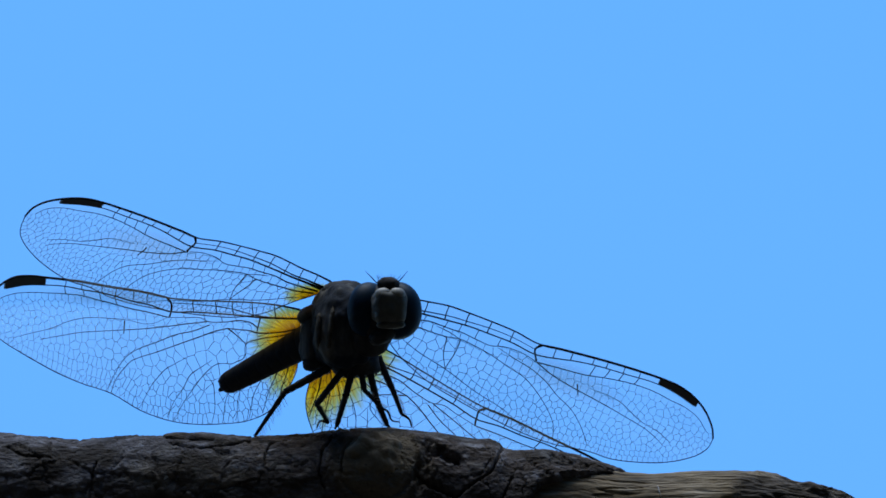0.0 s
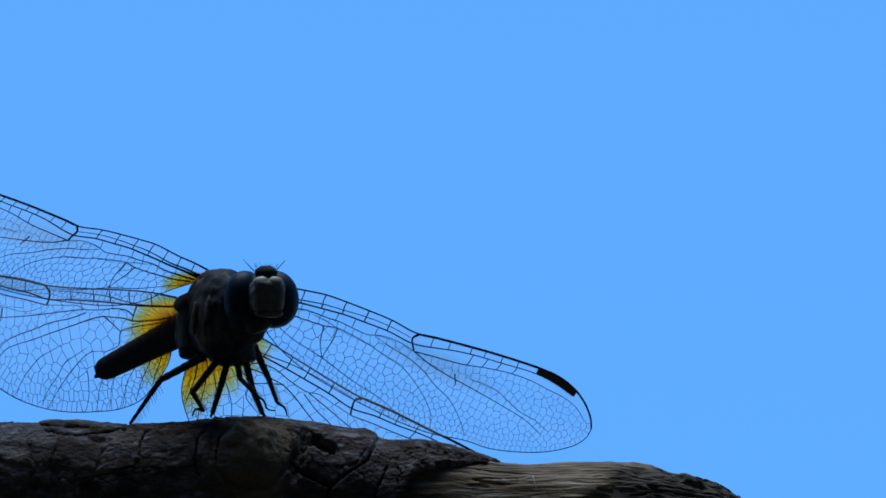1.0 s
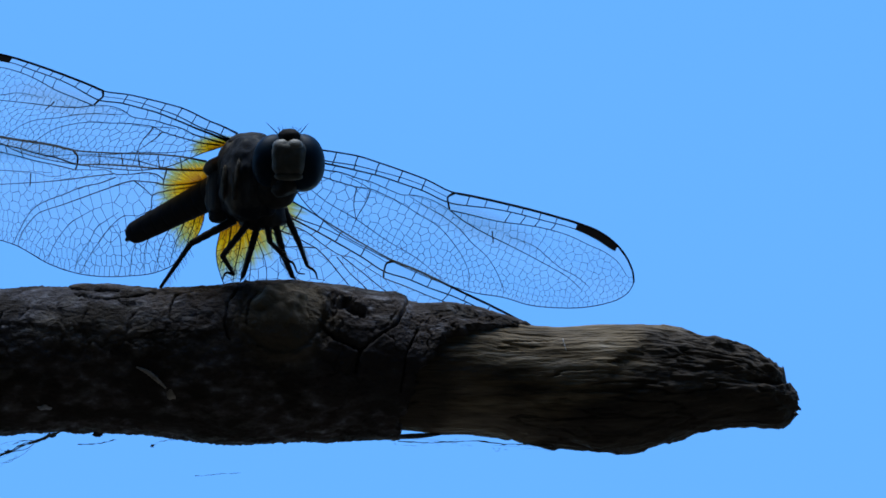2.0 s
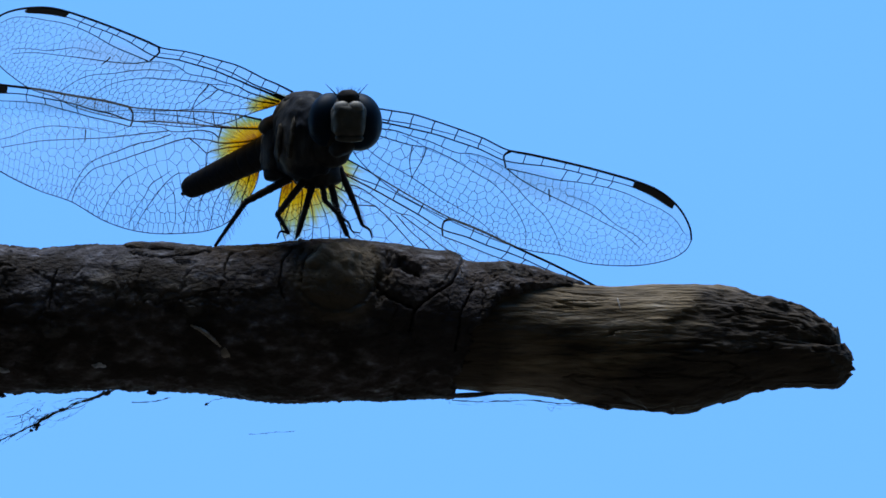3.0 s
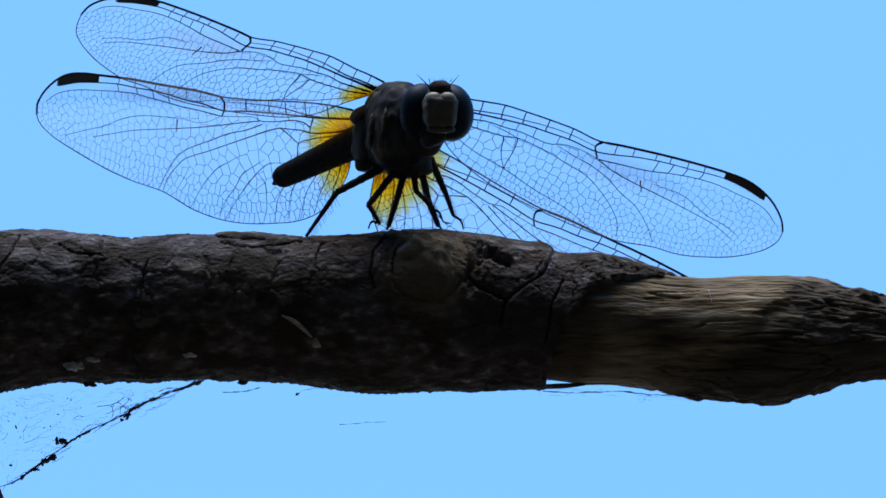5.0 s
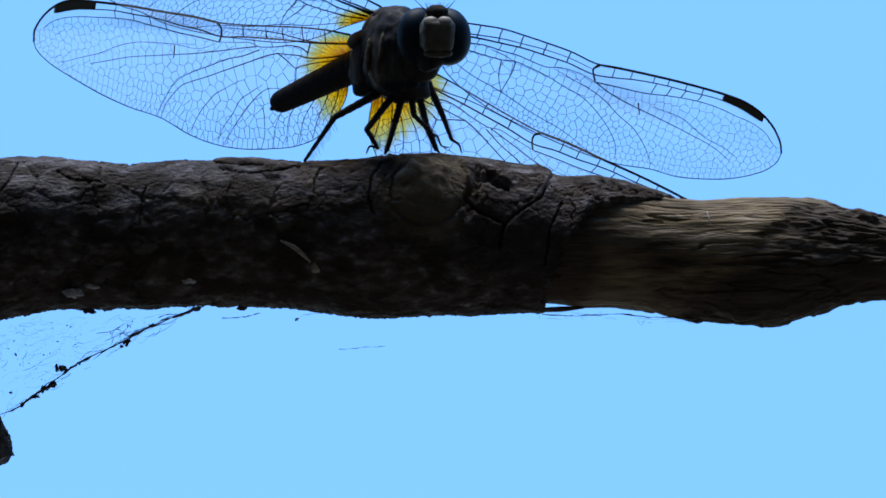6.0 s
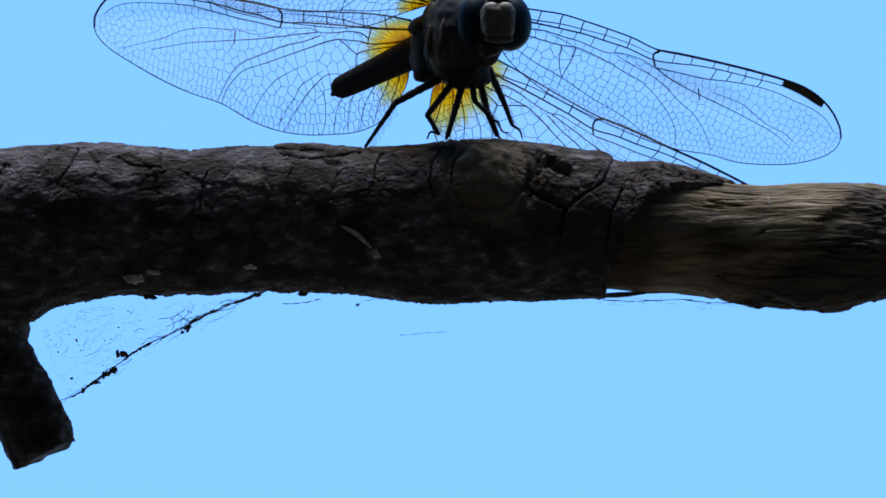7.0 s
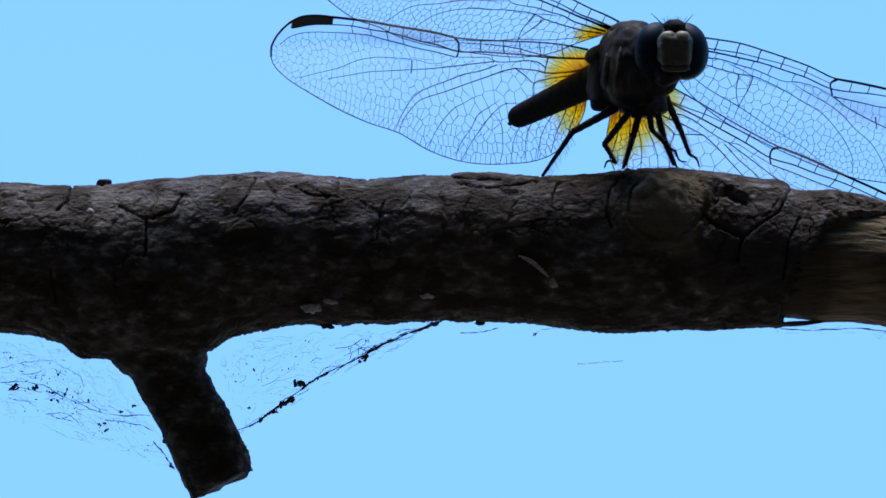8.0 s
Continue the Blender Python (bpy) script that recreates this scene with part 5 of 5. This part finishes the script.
def leg(body, points, radii, label, spines=None):
    """Thigh, shin and foot, each a tapered bristly rod. points: hip, knee, ankle, then the toes."""
    names = ["thigh", "shin", "foot"]
    groups = [points[0:2], points[1:3], points[2:]]
    top = None
    for name, pts, (r0, r1) in zip(names, groups, radii):
        if len(pts) < 2:
            continue
        o = Vector(pts[0])
        c = spline(pts, 14)
        rr = [(r0 + (r1 - r0) * k / 13) * (1 + 0.08 * math.sin(k * 2.4)) for k in range(14)]
        shape = tube([tuple(Vector(p) - o) for p in c], rr, 10)
        top = part("leg" if name == "thigh" else name, shape, LEG, body if name == "thigh" else top_leg, label if name == "thigh" else "", origin=tuple(o))
        if name == "thigh":
            top_leg = top
    o = Vector(points[1])
    way = (Vector(points[2]) - o)
    rnd = random.Random(int(points[1][0] * 10))
    hairs = []
    across = Vector((-way.y, way.x, 0)).normalized() * (1 if spines is None else spines)
    for k in range(16):
        p = way * ((k + 1.5) / 18)
        q = across * rnd.uniform(0.5, 0.85) * (1.0 if spines == 1 and way.length > 4 else 0.55) + way.normalized() * 0.45 + Vector((0, 0, rnd.uniform(-0.3, 0.3)))
        hairs.append(tube([tuple(p), tuple(p + q * 0.5 + Vector((0, 0.03, 0))), tuple(p + q)], [0.026, 0.02, 0.01], 4, False))
    part("bristle_row", join(*hairs), HAIR, top_leg, "row of fine pale bristles", origin=tuple(o))


def dragonfly():
    d = thing("dragonfly", (-6.55, 3.50, 0), "dark dragonfly with clear amber-based wings perched on the branch", "dragonfly")
    part("thorax", lump((2.77, 3.45, 4.0), 2.4, 90, 60, 0.1, 1.0, turn=(12, 20, -10)), THORAX, d, "dark thorax with dull yellow-green stripes", origin=(-8.09, 11.58, 0.80))
    for (x, y), half, lean in (((-10.18, 11.14), (0.3, 1.5, 1.0), -4), ((-9.18, 11.41), (0.34, 1.9, 1.1), -7), ((-8.18, 11.14), (0.26, 1.7, 1.0), -8), ((-7.09, 10.23), (0.3, 1.1, 0.9), -10)):
        q = 1 - (abs(x - (-8.09)) / 2.9) ** 2.4 - (abs(y - (11.59)) / 3.5) ** 2.4
        part("thorax_stripe", lump(half, 2.0, 24, 24, 0.22, 0.5, turn=(0, 0, lean), seed=x), STRIPE, d, "dull brown stripe", origin=(x, y, 3.9 * max(q, 0.02) ** (1 / 2.4) - 0.35))
    part("thorax_back", lump((1.86, 2.27, 2.6), 3.0, 40, 24, 0.1, 1.0, turn=(0, 0, -6)), THORAX, d, origin=(-9.82, 10.55, -0.80))
    part("wing_hinge_ridge", lump((1.64, 1.00, 1.8), 3.0, 32, 18, 0.14, 0.8, turn=(0, 0, 6)), CHITIN, d, origin=(-8.32, 14.28, -0.40))
    part("shoulder", lump((1.23, 0.73, 1.6), 2.4, 32, 18, 0.14, 0.8, turn=(0, 0, 24)), CHITIN, d, origin=(-10.68, 12.68, -0.30))
    part("belly_knob", lump((0.77, 0.59, 0.9), 2.4, 24, 14, 0.15, 0.6), THORAX, d, origin=(-10.68, 8.63, 0.60))
    part("neck", lump((1.82, 2.18, 1.8), 2.2, 32, 20, 0.08, 0.8), CHITIN, d, origin=(-5.98, 11.37, 3.80))
    part("hip", lump((2.00, 1.09, 1.5), 2.2, 32, 18, 0.18, 0.7), CHITIN, d, origin=(-7.22, 8.58, 1.40))
    # abdomen: ten ringed joints, seen almost from the front end
    a0, a1 = Vector((-9.51, 11.33, -1.00)), Vector((-17.9, 7.4, -9.4))
    sizes = (1.6, 1.45, 1.32, 1.24, 1.18, 1.13, 1.09, 1.05, 1.0, 0.94)
    ab = None
    for k, r in enumerate(sizes):
        p, q = a0.lerp(a1, k / 10), a0.lerp(a1, (k + 1) / 10)
        if ab is None:
            base = p
        m = 9
        path = [tuple(p.lerp(q, j / (m - 1)) - (p if ab is None else p)) for j in range(m)]
        nxt = sizes[min(k + 1, 9)]
        rr = [(r + (nxt - r) * j / (m - 1)) * (1 + 0.012 * math.sin(j / (m - 1) * math.pi)) for j in range(m)]
        if k == 9:
            rr = [v * math.sqrt(1 - (0.93 * j / (m - 1)) ** 2.4) for j, v in enumerate(rr)]
        shape = tube(path, rr, 24)
        if ab is None:
            ab = part("abdomen", shape, ABDOMEN, d, "slender slate-black ringed abdomen", origin=tuple(p))
        else:
            part("abdomen_ring", shape, ABDOMEN, ab, origin=tuple(p))
    for sg in (-1, 1):
        p = a1 + Vector((-0.1, 0.1 + 0.35 * sg, 0))
        part("tail_clasper", tube([(0, 0, 0), (-0.1, -0.05, -0.5), (-0.2, -0.1, -1.0)], [0.22, 0.18, 0.06], 8), ABDOMEN, ab, origin=tuple(p))
    # head
    ho = (-4.93, 12.72, 5.20)
    h = part("head", lump((2.36, 2.27, 1.9), 2.2, 40, 24, 0.04, 1.0), CHITIN, d, "large-eyed head with a pale face", origin=ho)
    part("eye", lump((1.73, 2.32, 2.5), 2.1, 56, 40, 0.0, 1, turn=(0, 25, 6)), EYE_MAT, h, "glossy dark blue-green compound eye", origin=(-3.85, 12.80, 5.60))
    part("eye", lump((1.5, 2.2, 2.3), 2.15, 56, 40, 0.0, 1, turn=(0, -25, -8)), EYE_MAT, h, "glossy dark blue-green compound eye", origin=(-6.15, 12.95, 5.00))
    part("face", lump((1.36, 1.41, 1.3), 3.4, 48, 36, 0.09, 0.7, turn=(4, 8, 0)), FACE, h, "dull grey-white face plate", origin=(-4.61, 12.92, 7.50))
    part("brow", lump((0.66, 0.5, 0.42), 2.2, 28, 18, 0.05, 0.5, turn=(-35, 0, 8)), BROW, h, "paler brow lobe", origin=(-5.18, 13.95, 8.25))
    part("brow", lump((0.64, 0.5, 0.42), 2.2, 28, 18, 0.05, 0.5, turn=(-35, 0, -8)), BROW, h, "paler brow lobe", origin=(-4.0, 13.95, 8.25))
    part("upper_lip", lump((1.14, 0.32, 0.55), 2.6, 28, 16, 0.07, 0.5), FACE, h, origin=(-4.56, 11.47, 8.00))
    part("mouth", lump((1.18, 0.68, 1.2), 2.3, 28, 18, 0.08, 0.6, turn=(0, 0, 24)), CHITIN, h, "black mouthparts", origin=(-5.06, 10.81, 6.20))
    part("forehead_knob", lump((0.92, 0.56, 0.8), 2.1, 28, 18, 0.1, 0.5), CHITIN, h, "black bristly knob between the eyes", origin=(-4.65, 14.82, 7.20))
    for pts in ([(-5.60, 14.96, 7.00), (-6.05, 15.41, 7.20), (-6.51, 15.86, 7.40)], [(-3.89, 14.96, 7.00), (-3.52, 15.36, 7.20), (-3.12, 15.81, 7.40)]):
        part("antenna", tube([tuple(Vector(p) - Vector(pts[0])) for p in pts], [0.05, 0.035, 0.015], 6), CHITIN, h, origin=pts[0])
    rnd = random.Random(5)
    hairs = []
    for k in range(26):
        p = Vector((rnd.uniform(-0.8, 0.8), rnd.uniform(0.25, 0.5), rnd.uniform(-0.2, 0.4)))
        q = p + Vector((p.x * 0.25 + rnd.gauss(0, 0.05), rnd.uniform(0.2, 0.38), 0.05))
        hairs.append(tube([tuple(p), tuple(q)], [0.014, 0.006], 3, False))
    part("bristle_row", join(*hairs), CHITIN, h, origin=(-4.65, 14.82, 7.20))
    # legs: three to a side
    leg(d, [(-9.35, 8.31, 1.50), (-12.89, 6.40, 2.20), (-15.35, 2.86, 0.80)], [(0.36, 0.27), (0.24, 0.13), (0.1, 0.1)], "long black hind leg", spines=1)
    leg(d, [(-8.26, 8.03, 2.20), (-10.33, 5.39, 3.40), (-9.44, 3.90, 1.60), (-10.08, 4.04, 1.60), (-10.36, 3.50, 0.80)], [(0.3, 0.24), (0.22, 0.14), (0.12, 0.06)], "bent black middle leg", spines=1)
    leg(d, [(-7.44, 8.12, 2.20), (-7.98, 6.17, 3.00), (-8.72, 3.77, 0.60), (-8.91, 3.41, 0.20)], [(0.3, 0.27), (0.27, 0.2), (0.16, 0.06)], "straight black front leg", spines=-1)
    leg(d, [(-6.81, 8.30, 2.00), (-6.53, 6.53, 2.80), (-5.08, 5.04, 2.00), (-4.72, 4.86, 1.60), (-4.27, 4.04, 0.80), (-3.73, 3.95, 0.60)], [(0.28, 0.24), (0.2, 0.15), (0.11, 0.05)], "thin black front leg", spines=1)
    leg(d, [(-6.17, 8.31, 1.40), (-5.54, 5.72, 2.20), (-4.73, 3.77, 0.40), (-4.45, 3.50, 0.20)], [(0.3, 0.28), (0.28, 0.2), (0.13, 0.06)], "straight black middle leg", spines=-1)
    leg(d, [(-5.45, 9.22, 1.00), (-4.18, 6.40, 1.20), (-3.54, 4.59, 0.40), (-2.91, 4.13, 0.40), (-2.73, 3.55, 0.10)], [(0.34, 0.24), (0.22, 0.15), (0.13, 0.06)], "long black hind leg", spines=1)
    # wings
    wings = {
        "far_hind": wing(d, "hindwing", "clear hindwing with a broad amber base", "hind", (-8.43, 11.30, -2.40), (19.46, -5.52, -14.50), 0, -1, 4),
        "far_fore": wing(d, "forewing", "clear net-veined forewing with a black tip spot", "fore", (-6.10, 14.38, -1.20), (23.38, 3.73, -14.80), 0, -1, 2),
        "near_fore": wing(d, "forewing", "clear net-veined forewing with a black tip spot", "fore", (-9.3, 15.0, -0.6), (-32.72, 20.2, 22.00), -30, 1, 3),
        "near_hind": wing(d, "hindwing", "clear hindwing with a broad amber base", "hind", (-11.65, 12.78, -1.00), (-36.56, 13.23, 20.20), 0, 1, 1),
    }
    return d, h, ab, wings


ground()
woods()
branch()
webs()
body, head, abdomen, wings = dragonfly()


def motions():
    """The insect turns its head, shifts a wing and lifts its abdomen a little."""
    def swing(ob, rows):
        """rows: seconds, then degrees about the perch's axes through the part's own root."""
        rest = ob.matrix_basis.copy()
        root = Matrix.Translation(rest.translation)
        walk(ob, [(t, root @ pose(0, 0, 0, rx, ry, rz) @ root.inverted() @ rest) for t, rx, ry, rz in rows])
    swing(head, [(0.0, -4, 4, 0), (0.5, -4, 6, 0), (1.0, -4, 7, 0), (1.25, -4, 2, 0), (1.5, -5, -9, 0), (1.7, -6, -11, 0), (2.8, 0, 0, 0), (4.2, 0, 0, 0), (5.5, 1, 0, 0), (7.0, 1, 0, 0), (8.0, 1, 0, 0)])
    swing(wings["far_fore"], [(0.0, 0, 3.8, -2.0), (0.5, 0, 3.6, -1.9), (1.0, 0, 3.1, -1.8), (1.5, 0, 3.2, -1.5), (1.7, 0, 1.5, -0.9), (2.8, 0, -0.2, 0), (3.5, 0, 0, 0),
                              (4.0, 0, 0.5, 0), (5.5, 0, -0.5, 0), (7.0, 0, 0, 0), (8.0, 0, 0, 0)])
    swing(wings["near_fore"], [(0.0, 0, 0, 0), (0.5, 0, 2.2, 0.5), (1.0, 0, 2.2, 0.6), (1.5, 0, 0.6, 1.4), (1.7, 0, 0.6, 1.3), (2.8, 0, 0.8, 0.2), (4.2, 0, 0.6, 0.2), (8.0, 0, 0.4, 0)])
    swing(wings["near_hind"], [(0.0, 0, 0, 0), (0.5, 0, 1.0, 0.3), (1.0, 0, 1.0, 0.3), (1.5, 0, 0, 1.0), (1.7, 0, 0, 0.9), (2.8, 0, 0, 0), (4.2, 0, 0, 0), (8.0, 0, -0.2, 0)])
    swing(wings["far_hind"], [(0.0, 0, 3.6, -0.5), (1.5, 0, 3.2, -0.6), (2.8, 0, 0.2, 0), (3.5, 0, 0, 0), (7.0, 0, -0.3, 0.1), (8.0, 0, -0.3, 0.1)])
    swing(abdomen, [(0.0, -0.9, 2, 2.0), (1.0, -0.8, 1.8, 1.6), (1.5, -0.9, 2, 2.1), (2.8, 0, 0, 0), (4.2, 0, 0, -0.2), (7.0, 0, 0, -0.4), (8.0, 0, 0, -0.3)])


motions()
